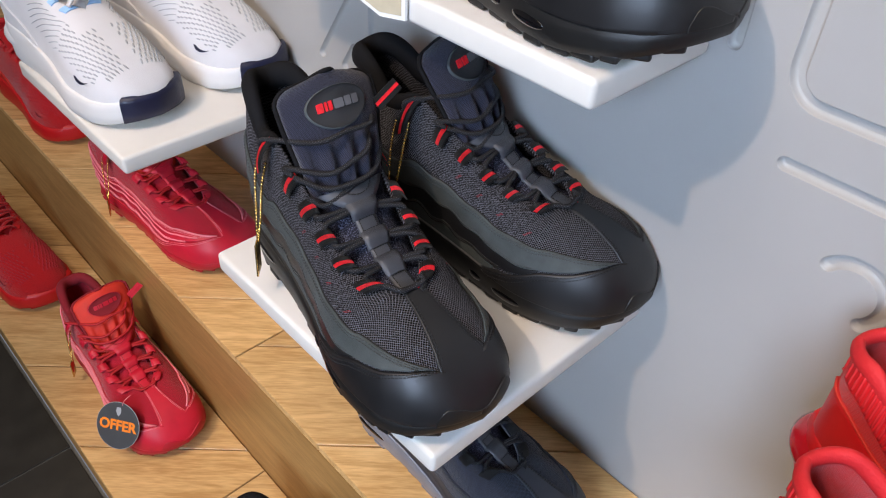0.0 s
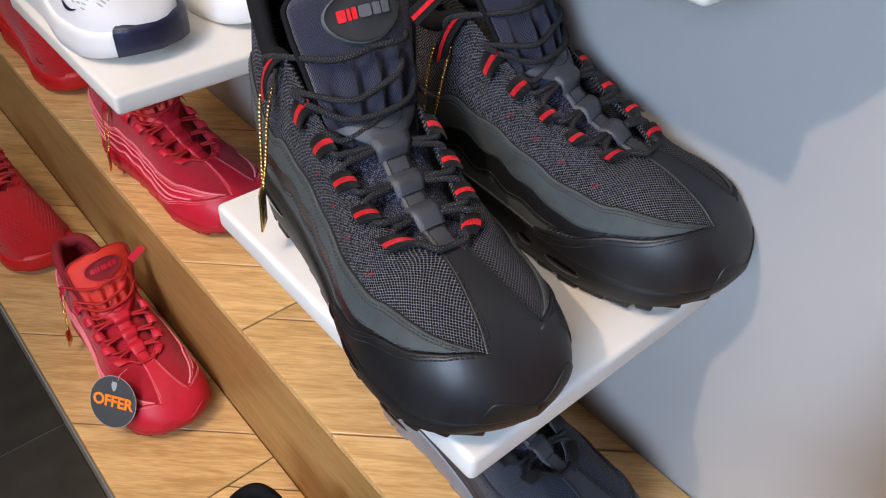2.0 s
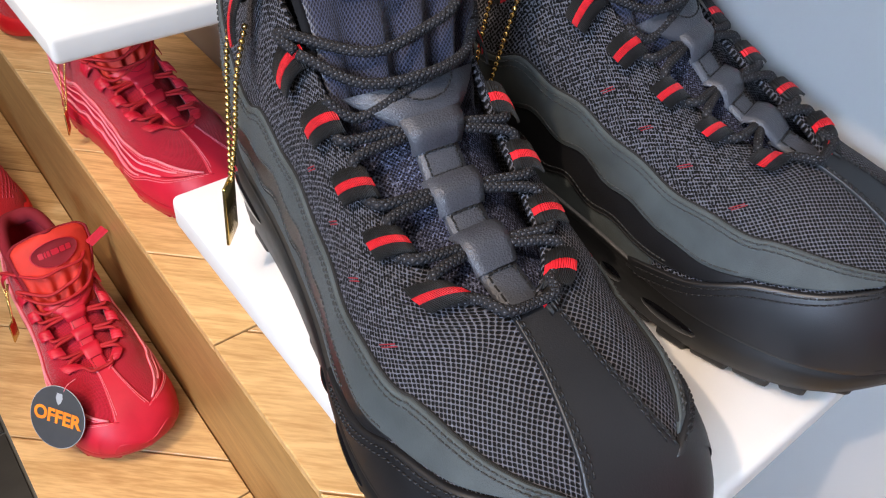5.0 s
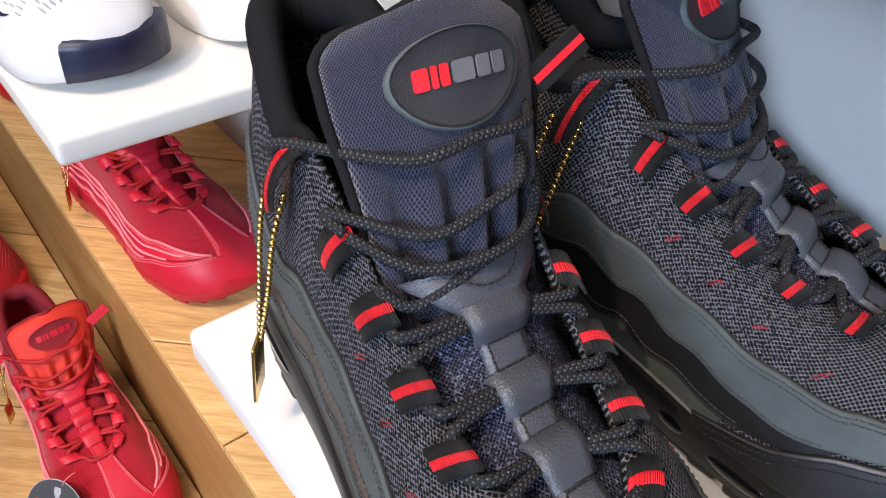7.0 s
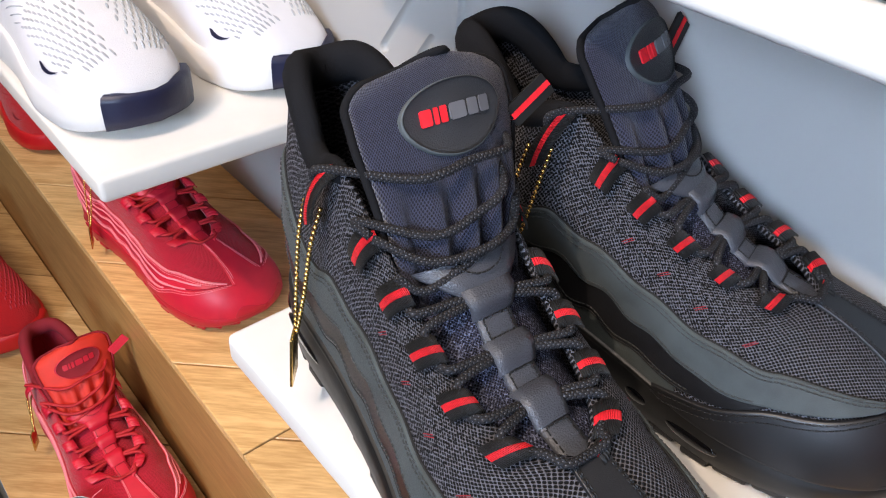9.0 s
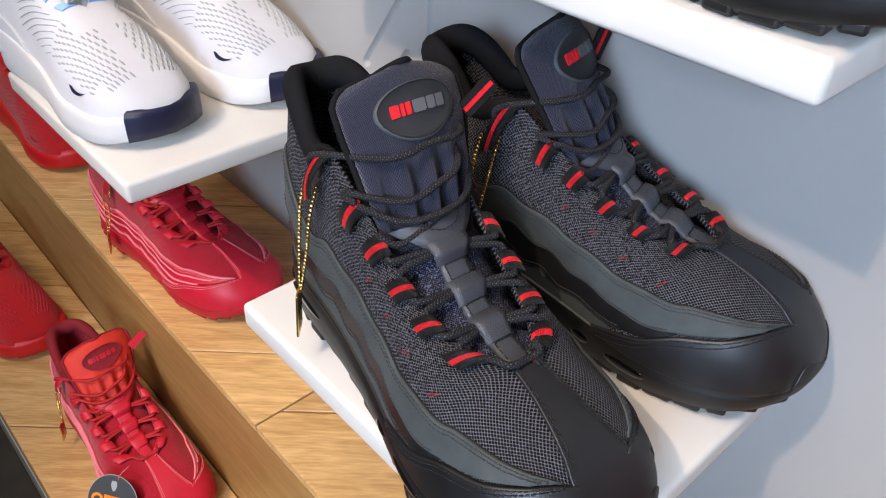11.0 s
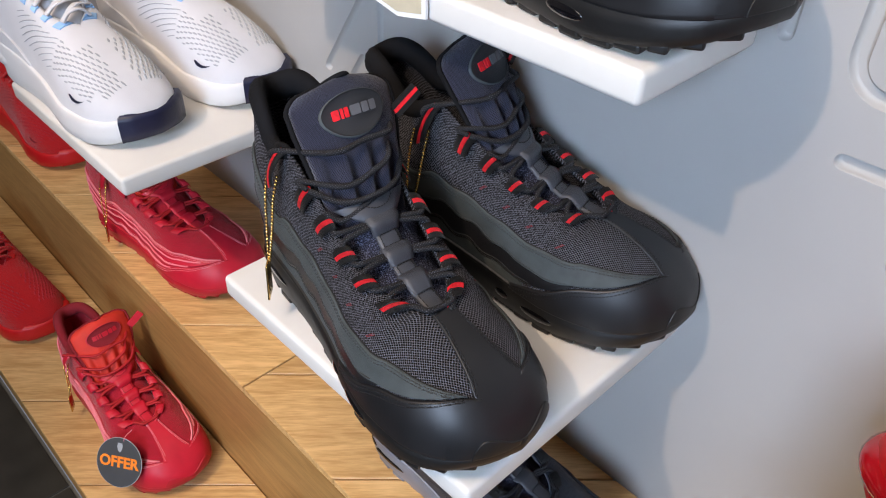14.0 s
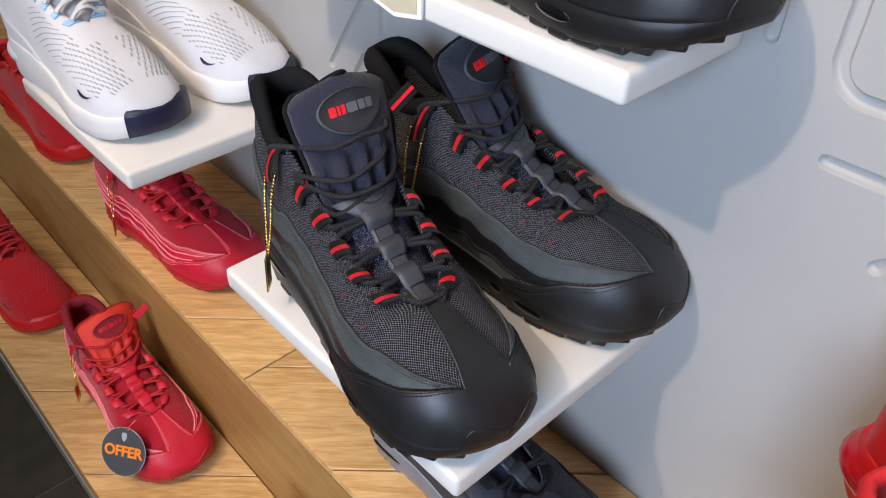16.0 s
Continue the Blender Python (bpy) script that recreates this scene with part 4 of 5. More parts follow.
        for u, ln, zz in ((0.655, 0.034, 0.0165), (0.54, 0.018, 0.0175), (0.16, 0.048, 0.026), (0.06, 0.018, 0.028)):
            x = float(last.c(u)) + s * (float(last.w(u)) + 0.0012)
            d_ = (float(last.w(u + 0.02)) - float(last.w(u - 0.02))) / (0.04 * last.L) * s + (float(last.c(u + 0.02)) - float(last.c(u - 0.02))) / (0.04 * last.L)
            bm = bmesh.new()
            bmesh.ops.create_uvsphere(bm, u_segments=20, v_segments=10, radius=1, matrix=pose(x, u * last.L, zz, 0, 0, -math.degrees(math.atan(d_))) @ Matrix.Diagonal((0.0028, ln / 2, 0.0048, 1)))
            part("air_window", bm, mats["air"], sole, mats.get("air_label", "glossy dark window"))
    # tongue, lace loops and laces
    tongue, on = tongue_parts(last, ob, mats, detail)
    loops = {1: [0.378, 0.452, 0.530, 0.606, 0.688], -1: [0.392, 0.480, 0.555, 0.632, 0.706]}
    strap_w, skew = 0.0120, {1: 0.012, -1: -0.012}
    for s in (1, -1):
        for i, u in enumerate(loops[s]):
            lp = mesh_part("lace_loop", join_mesh("l", [strap_mesh(last, s, u, 1.0, (0.75 if s > 0 else 0.81) + 0.022 * i, strap_w, 0.0042, False, skew[s])]), mats["strap"], ob)
            mesh_part("loop_stripe", join_mesh("l", [strap_mesh(last, s, u, 1.0, (0.75 if s > 0 else 0.81) + 0.022 * i, strap_w, 0.0042, True, skew[s])]), mats["mark"], lp, mats.get("mark_label", ""))
        lp = mesh_part("lace_loop", join_mesh("l", [strap_mesh(last, s, 0.285, 1.0, 0.72, 0.011, 0.0085, False, 0.03)]), mats["strap"], ob)
        mesh_part("loop_stripe", join_mesh("l", [strap_mesh(last, s, 0.285, 1.0, 0.72, 0.011, 0.0085, True, 0.03)]), mats["mark"], lp)
    # single loop at the foot of the lacing
    lp = mesh_part("lace_loop", join_mesh("l", [strap_mesh(last, -1, 0.742, 0.99, 0.93, 0.011, 0.0028)]), mats["strap"], ob)
    mesh_part("loop_stripe", join_mesh("l", [strap_mesh(last, -1, 0.742, 0.99, 0.93, 0.011, 0.0028, True)]), mats["mark"], lp)

    def eye(s, u, d=0.003, v=0.985):
        return last.off(s, np.array([u]), np.array([v]), np.array([d]))[0]
    cords = []
    lift = np.array([0, 0, 0.0035])
    du = 0.0062 / last.L
    for i in (1, 2, 3):
        c2 = on((0, 0.408, 0.262, 0.136)[i], 0, 0.0040)
        for s in (1, -1):
            u, w_ = loops[s][i], loops[-s][i + 1]
            a1, b1 = eye(s, u + du * 1.5, 0.0035, 0.985), eye(-s, w_ - du * 1.5, 0.0035, 0.985)
            cords.append([eye(s, u - du * 0.2, 0.0008, 0.90), eye(s, u + du * 0.8, 0.0016, 0.935), a1, a1 * 0.5 + c2 * 0.5 + lift * 0.35, c2 + lift * (0.6 if s > 0 else 0.0), b1 * 0.5 + c2 * 0.5 + lift * 0.35, b1, eye(-s, w_ - du * 0.8, 0.0016, 0.935), eye(-s, w_ + du * 0.2, 0.0008, 0.90)])
    # front bow of the lace through the lowest loop
    L_, R_ = eye(1, loops[1][-1] + 0.018, 0.003), eye(-1, loops[-1][-1] + 0.012, 0.003)
    low = last.off(1, np.array([0.738]), np.array([1.0]), np.array([0.0035]))[0]
    cords.append([eye(1, loops[1][-1], 0.001, 0.92), L_, L_ * 0.45 + low * 0.55 + np.array([0.004, 0.004, 0.001]), low, R_ * 0.45 + low * 0.55 + np.array([-0.004, 0.003, 0.001]), R_, eye(-1, loops[-1][-1], 0.001, 0.92)])
    # the long strands across the tongue
    t1, t2 = eye(1, 0.275, 0.006, 0.98), eye(-1, 0.275, 0.006, 0.98)
    k2l, k2r = eye(1, loops[1][0], 0.004), eye(-1, loops[-1][0], 0.004)
    cords.append([eye(1, 0.258, 0.004, 0.9), t1, on(0.690, 0.026, 0.0055), on(0.695, 0.0, 0.0050), on(0.695, -0.024, 0.006), t2 + np.array([-0.001, 0.010, 0.002]), k2r + np.array([-0.004, -0.006, 0.005]), k2r])
    cords.append([k2l, k2l + np.array([0.002, -0.008, 0.004]), on(0.585, 0.022, 0.006), on(0.60, 0.0, 0.005), on(0.635, -0.018, 0.006), t2 + np.array([0.004, 0.008, -0.002]), t2])
    cords.append([k2l + np.array([0, 0.002, 0]), on(0.535, 0.024, 0.007), on(0.525, 0.0, 0.0075), on(0.545, -0.022, 0.007), k2r + np.array([-0.002, -0.002, 0.004]), eye(-1, loops[-1][0] - 0.02, 0.003)])
    cords.append([eye(1, loops[1][1] - 0.02, 0.003), on(0.475, 0.026, 0.0065), on(0.515, 0.002, 0.0050), on(0.535, -0.020, 0.006), k2r + np.array([0.002, 0.004, 0.003])])
    for c in cords:
        mesh_part("lace", join_mesh("lace", [tube(smooth_path(c, 7), 0.0021, 8)]), mats["lace"], ob)
    if detail:
        # leather ladder over the lacing
        def quad_strip(f0, f1, w0, w1, h0, h1, hm):
            rows, uvs = [], []
            for t in np.linspace(0, 1, 9):
                f_, w, h = f0 + (f1 - f0) * t, w0 + (w1 - w0) * t, h0 + (h1 - h0) * t + hm * math.sin(math.pi * t)
                rows.append([on(f_, a * w, h - (0.0022 if abs(a) > 1.001 else 0)) for a in (-1.02, -1, -0.6, 0, 0.6, 1, 1.02)])
                uvs.append([(a * w, f_ * 0.18) for a in (-1.02, -1, -0.6, 0, 0.6, 1, 1.02)])
            return grid_mesh("", np.array(rows), np.array(uvs))
        for f0, f1, w0, w1 in ((0.360, 0.448, 0.0108, 0.0136), (0.215, 0.300, 0.0098, 0.0118), (0.095, 0.172, 0.0088, 0.0106)):
            mesh_part("tongue_bar", join_mesh("q", [quad_strip(f0, f1, w0, w1, 0.0078, 0.0082, 0.0040)]), mats["ladder"], tongue)
        for f0, f1, w in ((0.292, 0.372, 0.0092), (0.162, 0.226, 0.0084), (0.02, 0.106, 0.0078)):
            pad = mesh_part("tongue_pad", join_mesh("q", [quad_strip(f0, f1, w, w, 0.0066, 0.0066, 0.0006)]), mats["ladder"], tongue)
            rim_ = [(f0 + 0.010, -0.75), (f0 + 0.010, 0.75), (f1 - 0.014, 0.75), (f1 - 0.014, -0.75), (f0 + 0.010, -0.75)]
            st = []
            for (fa, xa), (fb, xb) in zip(rim_[:-1], rim_[1:]):
                for k in range(5):
                    st.append(tube([on(fa + (fb - fa) * t, (xa + (xb - xa) * t) * w, 0.0074) for t in ((k + 0.12) / 5, (k + 0.5) / 5, (k + 0.85) / 5)], 0.0004, 5))
            tagged(mesh_part("stitching", join_mesh("t", st), mats["dark"], pad), kind="stuff")
        mesh_part("tongue_yoke", join_mesh("q", [quad_strip(0.436, 0.515, 0.0138, 0.0300, 0.0082, 0.0042, 0.0010)]), mats["ladder"], tongue)
        st = []
        for k in range(14):
            ang = [math.pi * (k + e) / 14 for e in (0.1, 0.5, 0.85)]
            st.append(tube([on(0.520 - 0.045 * math.sin(a), 0.0125 * math.cos(a), 0.0062 + 0.0022 * math.sin(a)) for a in ang], 0.0004, 5))
        tagged(mesh_part("stitching", join_mesh("t", st), mats["dark"], tongue), kind="stuff")
        mesh_part("tongue_facing", join_mesh("q", [quad_strip(0.0, 0.43, 0.0290, 0.0350, 0.0040, 0.0040, 0.0)]), mats["spacer"], tongue)
    # pull tab at the tongue's side
    c0 = on(0.74, -0.040, -0.001)
    ax = np.array([-0.88, -0.10, 0.46])
    ax /= np.linalg.norm(ax)
    up_ = np.array([0.30, -0.55, 0.78])
    up_ -= ax * (up_ @ ax)
    up_ /= np.linalg.norm(up_)
    for nm, w, h, key in (("pull_tab", 0.0055, 0.0, "strap"), ("tab_stripe", 0.0014, 0.0005, "mark")):
        th = np.cross(ax, up_)
        rows = [[c0 + ax * t * 0.026 + up_ * a * w + th * (k * 0.0011 + (h if k > 0 else -h)) for a, k in ((-1, 1), (1, 1), (1, -1), (-1, -1), (-1, 1))] for t in np.linspace(0, 1, 6)]
        v_, f_, u_ = grid_mesh("", np.array(rows))
        f_.append((25, 26, 27, 28))
        tab = mesh_part(nm, join_mesh("t", [(v_, f_, u_)]), mats[key], tongue, smooth=False)
    if chain:
        ch = [[(0.0475, 0.074, 0.140), (0.050, 0.071, 0.120), (0.0525, 0.070, 0.090), (0.0560, 0.072, 0.058)], [(0.0465, 0.087, 0.142), (0.0515, 0.085, 0.120), (0.054, 0.081, 0.090), (0.0570, 0.075, 0.058)]]
        top_bead = None
        for c in ch:
            P = smooth_path(c, 40)
            acc = np.concatenate([[0], np.cumsum(np.linalg.norm(np.diff(P, axis=0), axis=1))])
            for x in np.arange(0, acc[-1], 0.0033):
                p = [np.interp(x, acc, P[:, k]) for k in range(3)]
                bm = bmesh.new()
                bmesh.ops.create_icosphere(bm, subdivisions=2, radius=0.00135, matrix=Matrix.Translation(p))
                part("chain_bead", bm, mats["brass"], ob, "brass bead")
            mesh_part("chain_wire", join_mesh("w", [tube(P, 0.0004, 5)]), mats["brass"], ob)
        bm = box_bm(bmesh.new(), -0.0009, 0.0009, -0.008, 0.008, -0.034, 0.002, 0.0006, 2)
        bmesh.ops.transform(bm, verts=bm.verts, matrix=pose(0.0580, 0.074, 0.058, 0, -3, -38))
        part("metal_tag", bm, mats["brass"], ob, "polished brass tag")
    return ob


def place(heel, toe, z):
    """The pose of a shoe from its heel to its toe on the ground plane."""
    d = Vector((toe[0] - heel[0], toe[1] - heel[1]))
    return pose(heel[0], heel[1], z, 0, 0, math.degrees(math.atan2(d.y, d.x)) - 90)


BLACK = dict(mesh=M["mesh"], lining=M["lining"], band1=M["nubuck"], band2=M["leather"], band3=M["nubuck"], cap=M["cap"], sole=M["rubber"], air=M["air"], tongue=M["tongue"], patch=M["patch"], patchrim=M["patchrim"], mark=M["redline"], print=M["print_grey"], hole=M["dark"], strap=M["strap"], lace=M["lace"], ladder=M["ladder"], spacer=M["spacer"], thread=M["thread"], dark=M["dark"], capthread=M["capthread"], fleck=True, brass=M["brass"],
             mesh_label="black open knit mesh", band1_label="charcoal nubuck wavy panel", band2_label="smooth black leather wavy panel", cap_label="smooth black leather toe cap", tongue_label="padded navy cloth tongue", patch_label="grey oval patch with red and grey marks", mark_label="red woven stripe")
RED = dict(mesh=M["redmesh"], lining=M["redlining"], band1=M["red"], band2=M["red"], band3=M["red"], cap=M["red"], sole=M["redsole"], air=M["redsole"], tongue=M["redtongue"], patch=M["redlining"], patchrim=M["red"], mark=M["red"], print=M["red"], hole=M["redlining"], strap=M["red"], lace=M["redlace"], ladder=M["red"], spacer=M["redmesh"], thread=M["redthread"], dark=M["redlining"], capthread=M["redthread"], brass=M["brass"], pipe=M["redthread"], air_label="red window")
SLATE = dict(BLACK, fleck=False, mesh=M["blueknit"], band1=M["blueknit"], band2=M["slate"], band3=M["slate"], cap=M["slate"], sole=M["greysole"], mark=M["strap"], mesh_label="slate knit mesh", band1_label="", band2_label="", cap_label="", mark_label="", sole_label="slate grey foam sole")

black_shoe = wave_shoe(place((0.308, 0.570), (0.283, 0.253), 0.539), "black running shoe with red lace stripes on white shelf", BLACK, "pair of black running shoes")
copy_thing(black_shoe, place((0.409, 0.558), (0.4865, 0.246), 0.539))
upper_shoe = wave_shoe(place((0.438, 0.545), (0.446, 0.227), 0.8045), "black running shoe with chunky sole on upper shelf", dict(BLACK, mark=M["strap"], mark_label=""), "", False, False)
red_shoe = wave_shoe(place((0.200, 1.065), (0.222, 0.750), LOW_Z), "red running shoe with brass tag on low oak step", RED, "red running shoes", True, True)
red_shoe.scale = (0.98, 0.98, 0.82)
r2 = copy_thing(red_shoe, place((0.325, 1.125), (0.398, 0.815), STEP_Z))
tagged(r2, "red running shoe with pale wavy piping on oak step")
slate_shoe = wave_shoe(place((0.365, 0.515), (0.405, 0.20), STEP_Z), "slate blue running shoe on oak step under the shelf", SLATE, "", False, True)
slate_shoe.scale = (0.97, 0.97, 0.88)
low_shoe = copy_thing(upper_shoe, place((0.192, 0.548), (0.207, 0.232), LOW_Z))
low_shoe.scale = (0.98, 0.98, 0.82)
tagged(low_shoe, "black running shoe on the low oak step")

RUN = Last(
    0.305,
    Line((0, 0.0005), (0.01, 0.013), (0.03, 0.022), (0.07, 0.030), (0.15, 0.036), (0.30, 0.037), (0.45, 0.040), (0.60, 0.047), (0.72, 0.0525), (0.82, 0.0525), (0.90, 0.047), (0.95, 0.038), (0.98, 0.026), (0.994, 0.014), (1, 0.0005)),
    Line((0, 0.046), (0.2, 0.043), (0.5, 0.032), (0.75, 0.026), (0.9, 0.027), (1, 0.031)),
    Line((0, 0.125), (0.05, 0.128), (0.10, 0.120), (0.18, 0.108), (0.26, 0.118), (0.33, 0.126), (0.45, 0.116), (0.55, 0.105), (0.64, 0.096), (0.72, 0.088), (0.80, 0.077), (0.87, 0.066), (0.92, 0.056), (0.96, 0.047), (0.985, 0.040), (1, 0.033)),
    Line((0, 0.0004), (0.01, 0.010), (0.04, 0.020), (0.10, 0.027), (0.20, 0.030), (0.33, 0.029), (0.45, 0.025), (0.57, 0.017), (0.635, 0.0), (1, 0.0)),
    Line((0, 0), (0.3, 0.001), (0.5, 0.003), (0.68, 0.006), (0.85, 0.006), (1, 0.003)),
    Line((0, 0), (0.22, 0.1), (0.45, 0.75), (0.6, 1), (1, 1)),
)


def knit_shoe(m, label, mats, group=""):
    """A sock-like knit running shoe with pierced toe, wide foam sole and a large heel cushion."""
    last = RUN
    ob = thing("knit_running_shoe", m, label, "shoe", group)
    upper = mesh_part("upper", join_mesh("upper", [side_grid(last, s) for s in (1, -1)]), mats["knit"], ob)
    sol = upper.modifiers.new("thickness", "SOLIDIFY")
    sol.thickness, sol.offset = 0.003, -1
    mesh_part("insole", join_mesh("in", [sole_mesh(last, -0.003, 0.0, 0.0, 0.004, [(0.7, 0.95), (0.98, 0.95), (1.0, 0.9)], 60)]), mats["lining"], ob)
    us = 0.34 * (1 - np.cos(np.linspace(0, 1, 26) * np.pi / 2))
    top = smooth_path(np.array([last.at(1, u, 1.0) for u in us[::-1]] + [last.at(-1, u, 1.0) for u in us[1:]])[::2], 3)
    collar = mesh_part("collar", join_mesh("c", [tube(top - np.array([0, 0, 0.003]), 0.0042, 10, flat=1.6)]), mats["collar"], ob)
    mesh_part("sole", join_mesh("sole", [sole_mesh(last, 0.0055, 0.012, 0.006, 0.004, [(0.0, 0.82), (0.0, 0.95), (0.10, 0.99), (0.45, 1.0), (0.75, 0.985), (0.95, 0.97), (1.0, 0.95), (1.0, 0.9)])]), mats["sole"], ob)
    # heel cushion, standing out behind
    bm = bmesh.new()
    bmesh.ops.create_uvsphere(bm, u_segments=32, v_segments=16, radius=1, matrix=Matrix.Translation((0, 0.040, 0.026)) @ Matrix.Diagonal((0.0435, 0.052, 0.022, 1)))
    part("heel_cushion", bm, mats["cushion"], ob, mats.get("cushion_label", ""))
    # heel counter and the piping above it
    hc = Line((0, 0.58), (0.08, 0.52), (0.2, 0.34), (0.34, 0.10), (0.4, 0.02))
    mesh_part("heel_counter", join_mesh("h", [last.patch(s, 0.002, 0.38, flat_line(0.0), hc, 0.0022, 40, 8, 0.1) for s in (1, -1)]), mats["counter"], ob)
    mesh_part("piping", join_mesh("h", [edge_tube(last, s, hc, 0.003, 0.37, 0.0020, 0.0011) for s in (1, -1)]), mats["pipe"], ob)
    if mats.get("heel_rib"):
        ribs = [tube(last.off(s, np.full(8, u), np.linspace(float(hc(u)) + 0.16, 0.90, 8), np.full(8, 0.0012)), 0.0011, 6) for s in (1, -1) for u in np.arange(0.006, 0.20, 0.011)]
        tab = mesh_part("heel_tab", join_mesh("h", [last.patch(s, 0.002, 0.21, lambda u: hc(u) + 0.13, flat_line(0.93), 0.0012, 26, 6, 0.1) for s in (1, -1)]), mats["counter"], ob)
        tagged(mesh_part("heel_rib", join_mesh("h", ribs), mats["heel_rib"], tab), kind="stuff")
    # toe guard, over the tip of the upper and down the sole's front
    tg = Line((0.92, 0.04), (0.945, 0.22), (0.97, 0.40), (0.985, 0.50), (1, 0.60))
    front = []
    for s in (1, -1):
        front.append(last.patch(s, 0.965 if s > 0 else 0.92, 0.9995, flat_line(0.0), tg, 0.0022, 20, 10, 0.06, False, (1,)))
        us = np.linspace(0.965 if s > 0 else 0.92, 1.0, 16)
        rows = []
        for u in us:
            w = float(last.w(u)) + 0.0055 * min(1, float(last.w(u)) / 0.02) + 0.0012 * min(1, float(last.w(u)) / 0.01)
            w = 0.0 if u > 0.999 else w
            y = u * last.L + 0.0055 * max(0, 1 - float(last.w(u)) / 0.03) + 0.0012
            z0 = 0.0042 + 0.008 * (u - 0.9) * 10
            rows.append([(float(last.c(u)) + s * w * k, y - (1 - k) * 0.02, z) for k, z in ((0.9, z0), (0.99, z0 + 0.001), (1.0, z0 + 0.008), (0.995, 0.033), (0.95, 0.0375), (0.84, 0.0385))])
        front.append(grid_mesh("", np.array(rows)))
    mesh_part("toe_guard", join_mesh("g", front), mats["guard"], ob, mats.get("guard_label", ""))
    # pierced slots over the toe
    slots, lines = [], []
    rng = np.random.RandomState(5)
    for s in (1, -1):
        for i, u in enumerate(np.arange(0.655, 0.905, 0.0205)):
            for j, v in enumerate(np.arange(0.36, 0.98, 0.072)):
                vv = v + (0.036 if i % 2 else 0)
                if vv > 0.97 or (u > 0.86 and vv < 0.56) or (u < 0.73 and vv > 0.72):
                    continue
                ln = 0.0064 * (1 - 0.35 * abs(vv - 0.7))
                a = np.linspace(-0.5, 0.5, 5)
                P = last.off(s, u + a * ln / last.L, np.clip(vv + a * 0.014, 0, 1), np.full(5, 0.0001))
                slots.append(tube(P, np.array([0.0004, 0.0011, 0.0013, 0.0011, 0.0004]), 6, flat=0.6))
        for i, u in enumerate(np.arange(0.40, 0.64, 0.020)):
            for v in np.arange(0.30, 0.66, 0.07):
                a = np.linspace(-0.5, 0.5, 4)
                P = last.off(s, u + a * 0.010 / last.L, v + a * 0.05 + (0.035 if i % 2 else 0), np.full(4, 0.0001))
                slots.append(tube(P, np.array([0.0003, 0.0008, 0.0008, 0.0003]), 6, flat=0.6))
    tagged(mesh_part("perforation", join_mesh("p", slots), mats["slot"], ob), kind="stuff")
    # a small plain sliver on the toe's side
    for u, v, ln, tall in ((0.80, 0.22, 0.026, 0.10),):
        a = np.linspace(0, 1, 9)
        uu, vc = u + (a - 0.5) * ln / last.L, v + tall * (a - 0.35) ** 2 * 2.2
        half = 0.035 * (1 - a) ** 0.8 * np.minimum(1, a * 6 + 0.25) * (ln / 0.026) ** 0.3
        G = np.stack([last.off(1, uu, np.clip(vc + half * k, 0, 1), np.full(9, 0.0007)) for k in (-1, 0, 1)], 1)
        mesh_part("flank_mark", join_mesh("f", [grid_mesh("", G)]), mats["mark"], ob)
    # tongue, eyelets and laces
    path = smooth_path([(0.205, 0.084), (0.175, 0.098), (0.145, 0.113), (0.120, 0.130), (0.100, 0.150)], 6)
    rows = [[(float(last.c(p[0] / last.L)) + a * (0.018 + 0.012 * k / len(path)), p[0] + z_ * 0.006, p[1] + (0.004 - 0.010 * abs(a) ** 2) - z_ * 0.007) for a, z_ in [(q, 0) for q in np.linspace(-1, 1, 11)] + [(q, 1) for q in np.linspace(1, -1, 11)] + [(-1, 0)]] for k, p in enumerate(path)]
    v_, f_, u_ = grid_mesh("", np.array(rows))
    n_ = len(rows[0])
    f_.append(tuple((len(rows) - 1) * n_ + j for j in range(n_ - 1)))
    mesh_part("tongue", join_mesh("t", [(v_, f_, u_)]), mats["tongue"], ob)
    rowsu = [0.37, 0.43, 0.49, 0.55, 0.605]
    for i, u in enumerate(rowsu):
        e = {}
        for s in (1, -1):
            e[s] = last.off(s, np.array([u]), np.array([0.93]), np.array([0.0028]))[0]
            mesh_part("eyelet", join_mesh("e", [last.patch(s, u - 0.012, u + 0.012, flat_line(0.82), flat_line(0.99), 0.0016, 4, 4, 0.2)]), mats["eyelet"], ob)
        c = (e[1] + e[-1]) / 2 + np.array([0, 0.002, 0.010])
        mesh_part("lace", join_mesh("l", [tube(smooth_path([e[1], e[1] * 0.6 + c * 0.4 + np.array([0, 0, 0.003]), c, e[-1] * 0.6 + c * 0.4 + np.array([0, 0, 0.003]), e[-1]], 6), 0.0038, 8, flat=0.4)]), mats["lace"], ob)
        if i:
            c2 = (e[1] + last_e[-1]) / 2 + np.array([0, 0, 0.008])
            mesh_part("lace", join_mesh("l", [tube(smooth_path([e[1], c2, last_e[-1]], 8), 0.0036, 8, flat=0.4)]), mats["lace"], ob)
        last_e = e
    return ob


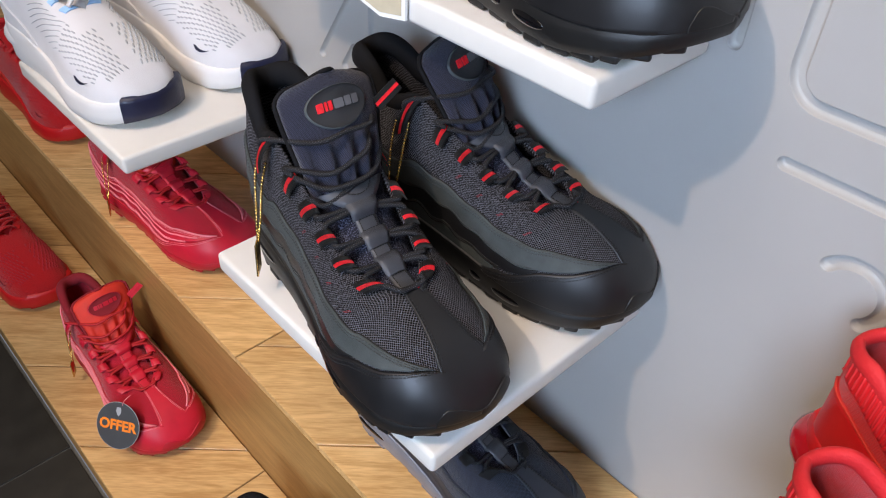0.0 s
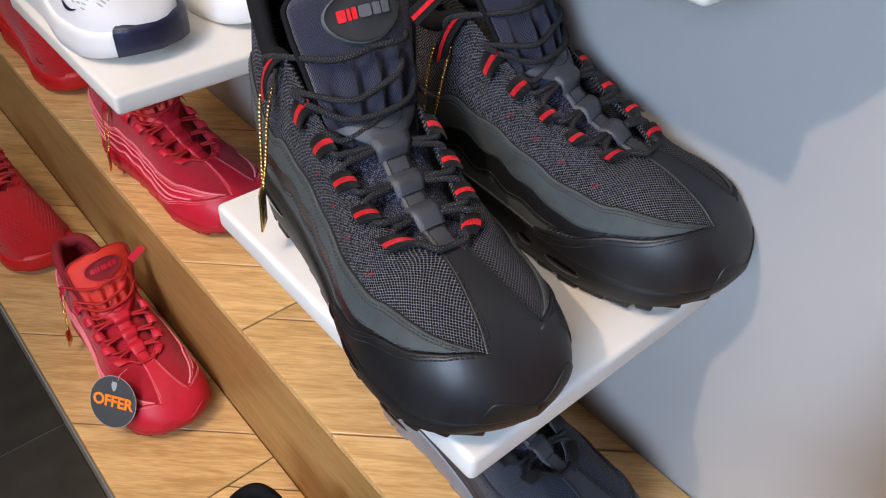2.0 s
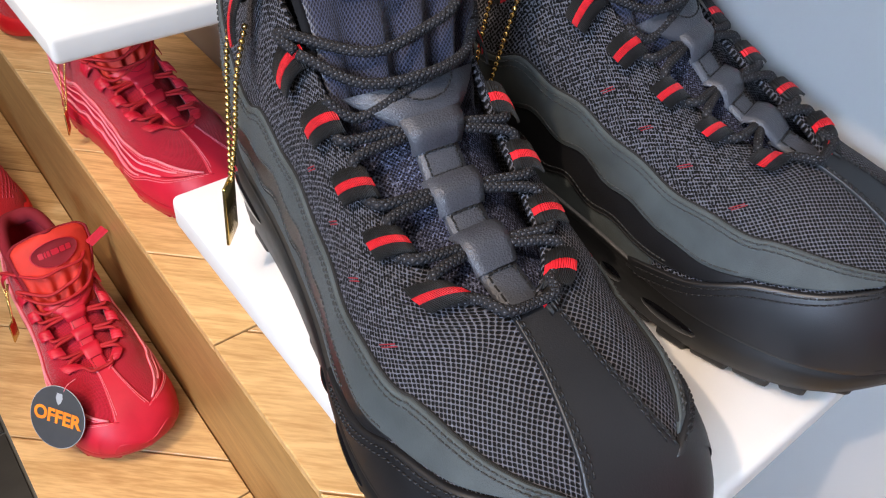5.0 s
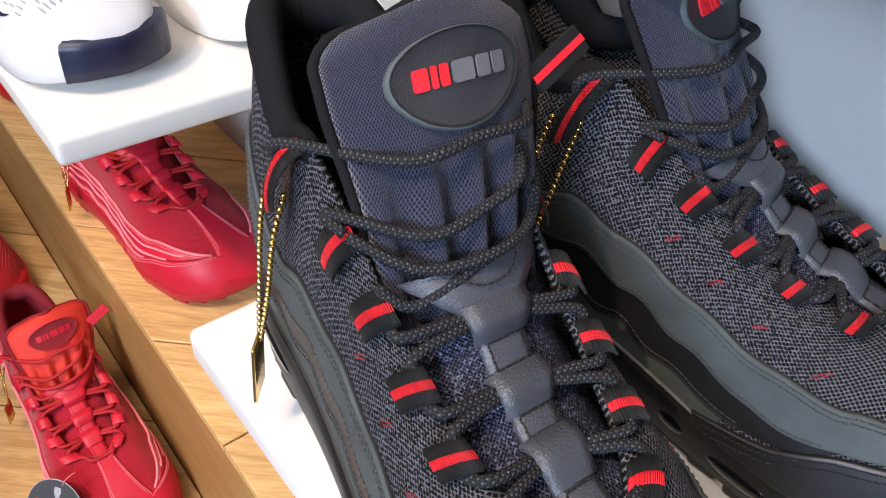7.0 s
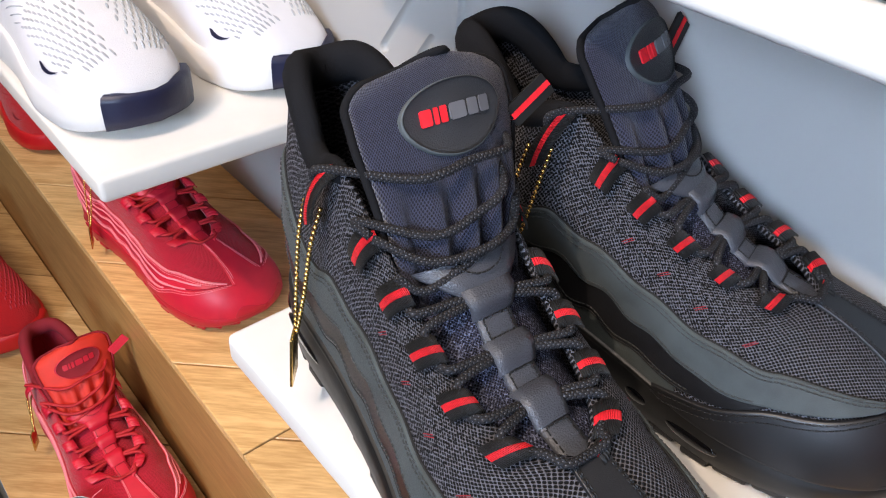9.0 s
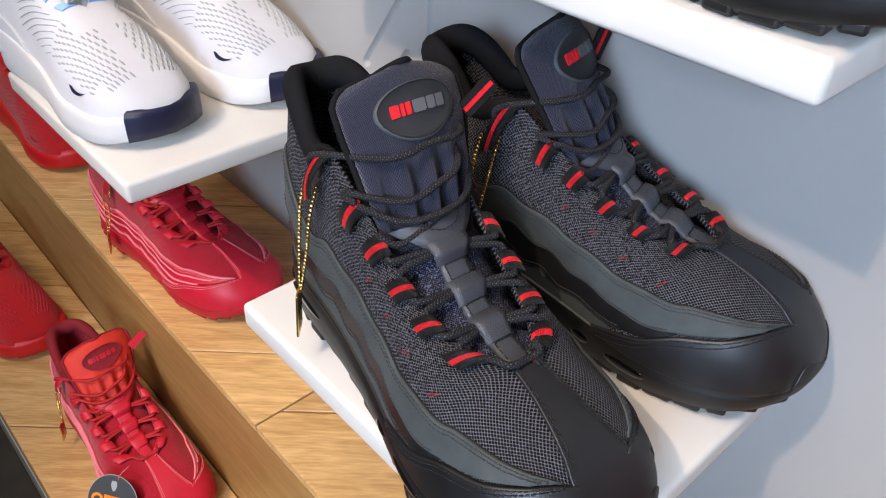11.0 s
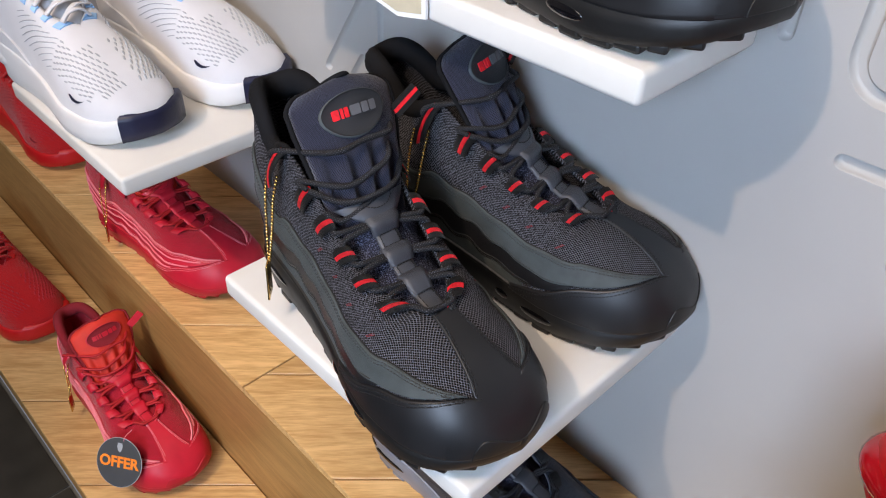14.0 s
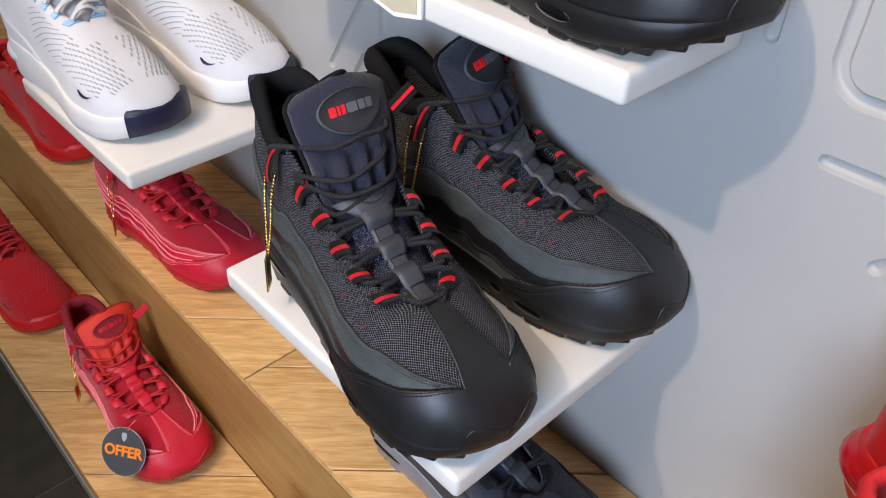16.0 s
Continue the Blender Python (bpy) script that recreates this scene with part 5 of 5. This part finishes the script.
WHITE = dict(knit=M["white"], lining=M["whitesole"], collar=M["white"], sole=M["whitesole"], cushion=M["whitesole"], counter=M["white"], pipe=M["white"], guard=M["navy"], slot=M["perf"], mark=M["navy"], tongue=M["white"], eyelet=M["sky"], lace=M["white"], guard_label="navy rubber toe guard")
SCARLET = dict(heel_rib=M["redrib"], knit=M["redknit"], lining=M["redlining"], collar=M["redrib"], sole=M["scarlet"], cushion=M["redbubble"], counter=M["scarlet"], pipe=M["redtongue"], guard=M["scarlet"], slot=M["redsole"], mark=M["redlining"], tongue=M["redknit"], eyelet=M["scarlet"], lace=M["redknit"], cushion_label="clear red heel cushion")
white_shoe = knit_shoe(place((0.278, 1.134), (0.312, 0.831), 0.545), "white knit running shoe with navy toe on white shelf", WHITE, "pair of white knit shoes")
white_shoe.scale = (1.02, 1.03, 1.10)
copy_thing(white_shoe, place((0.405, 1.125), (0.462, 0.828), 0.545))
scarlet = knit_shoe(place((0.165, 1.49), (0.195, 1.195), LOW_Z), "bright red knit running shoe on low oak step", SCARLET, "bright red knit shoes")
for heel, toe, z, text in (((0.335, 1.60), (0.365, 1.295), STEP_Z, "bright red knit running shoe behind the white shelf"), ((0.43, 1.61), (0.47, 1.31), STEP_Z, "bright red knit running shoe by the grey wall"),
                           ((0.452, 0.083), (0.470, -0.22), 0.539, "bright red knit shoe with its heel over shelf edge"), ((0.335, 0.062), (0.325, -0.24), 0.539, "bright red knit shoe on the shelf beside its pair")):
    tagged(copy_thing(scarlet, place(heel, toe, z)), text)


# ---- small things ----
def offer_tag():
    """A round card hung on the red shoe by a thread."""
    n = Vector((-0.72, -0.42, 0.55)).normalized()
    m = Matrix.Translation((0.146, 0.812, 0.116)) @ n.to_track_quat("Z", "Y").to_matrix().to_4x4() @ pose(0, 0, 0, 0, 0, 4)
    ob = thing("offer_tag", m, "round dark grey card tag with orange lettering", "price tag")
    bm = bmesh.new()
    bmesh.ops.create_cone(bm, cap_ends=True, segments=64, radius1=0.034, radius2=0.034, depth=0.0009)
    part("card", bm, M["tagcard"], ob, smooth=False)
    mesh_part("card_edge", join_mesh("r", [tube([(0.0341 * math.cos(a), 0.0341 * math.sin(a), 0) for a in np.linspace(0, 2 * np.pi, 64, endpoint=False)], 0.0006, 5, True)]), M["perf"], ob)
    cu = bpy.data.curves.new("word", "FONT")
    cu.body, cu.size, cu.align_x, cu.align_y, cu.extrude, cu.offset = "OFFER", 0.0205, "CENTER", "CENTER", 0.0002, 0.0007
    tmp = bpy.data.objects.new("word", cu)
    scene.collection.objects.link(tmp)
    bpy.context.view_layer.update()
    me = bpy.data.meshes.new_from_object(tmp.evaluated_get(bpy.context.evaluated_depsgraph_get()))
    bpy.data.objects.remove(tmp)
    w = mesh_part("lettering", me, M["orange"], ob, "orange word OFFER", smooth=False)
    w.location = (0, 0.000, 0.0009)
    bm = bmesh.new()
    vs = [bm.verts.new((x * 0.0042, 0.0205 + y * 0.0065, 0.0009)) for x, y in ((-0.8, 1), (0.8, 1), (1, 0.2), (0.6, -0.6), (0, -1), (-0.6, -0.6), (-1, 0.2))]
    bm.faces.new(vs)
    part("emblem", bm, M["perf"], ob, smooth=False)
    mesh_part("thread", join_mesh("t", [tube(smooth_path([(0.004, 0.030, 0.0), (0.010, 0.040, 0.004), (0.016, 0.048, 0.0)], 6), 0.0005, 5)]), M["redthread"], ob)
    return ob


offer_tag()


def shelf_card():
    """A cream price card in a white rim, clipped to the edge of the upper shelf."""
    ob = thing("shelf_card", pose(0.3655, 0.4745, 0.779), "cream price card with white rim on shelf edge", "price card")
    h, top = 0.030, 0.052
    rim = [(-h, 0.006), (0.0, 0.0), (h, 0.006), (h, top), (-h, top)]
    for nm, k, x0, x1, key in (("rim", 1.0, -0.0012, 0.0012, "card"), ("face", 0.86, -0.0018, -0.0010, "beige")):
        bm = bmesh.new()
        c = top / 2
        rows = [[bm.verts.new((x, y * k, c + (z - c) * k)) for y, z in rim] for x in (x0, x1)]
        for i in range(5):
            j = (i + 1) % 5
            bm.faces.new((rows[0][i], rows[0][j], rows[1][j], rows[1][i]))
        for r in rows:
            bm.faces.new(r)
        bmesh.ops.recalc_face_normals(bm, faces=bm.faces)
        part(nm, bm, M[key], ob, smooth=False)
    part("clip", box_bm(bmesh.new(), 0.0012, 0.010, -0.006, 0.006, 0.0258, 0.0275, 0.0005, 1), M["card"], ob, smooth=False)


shelf_card()


build_steps()
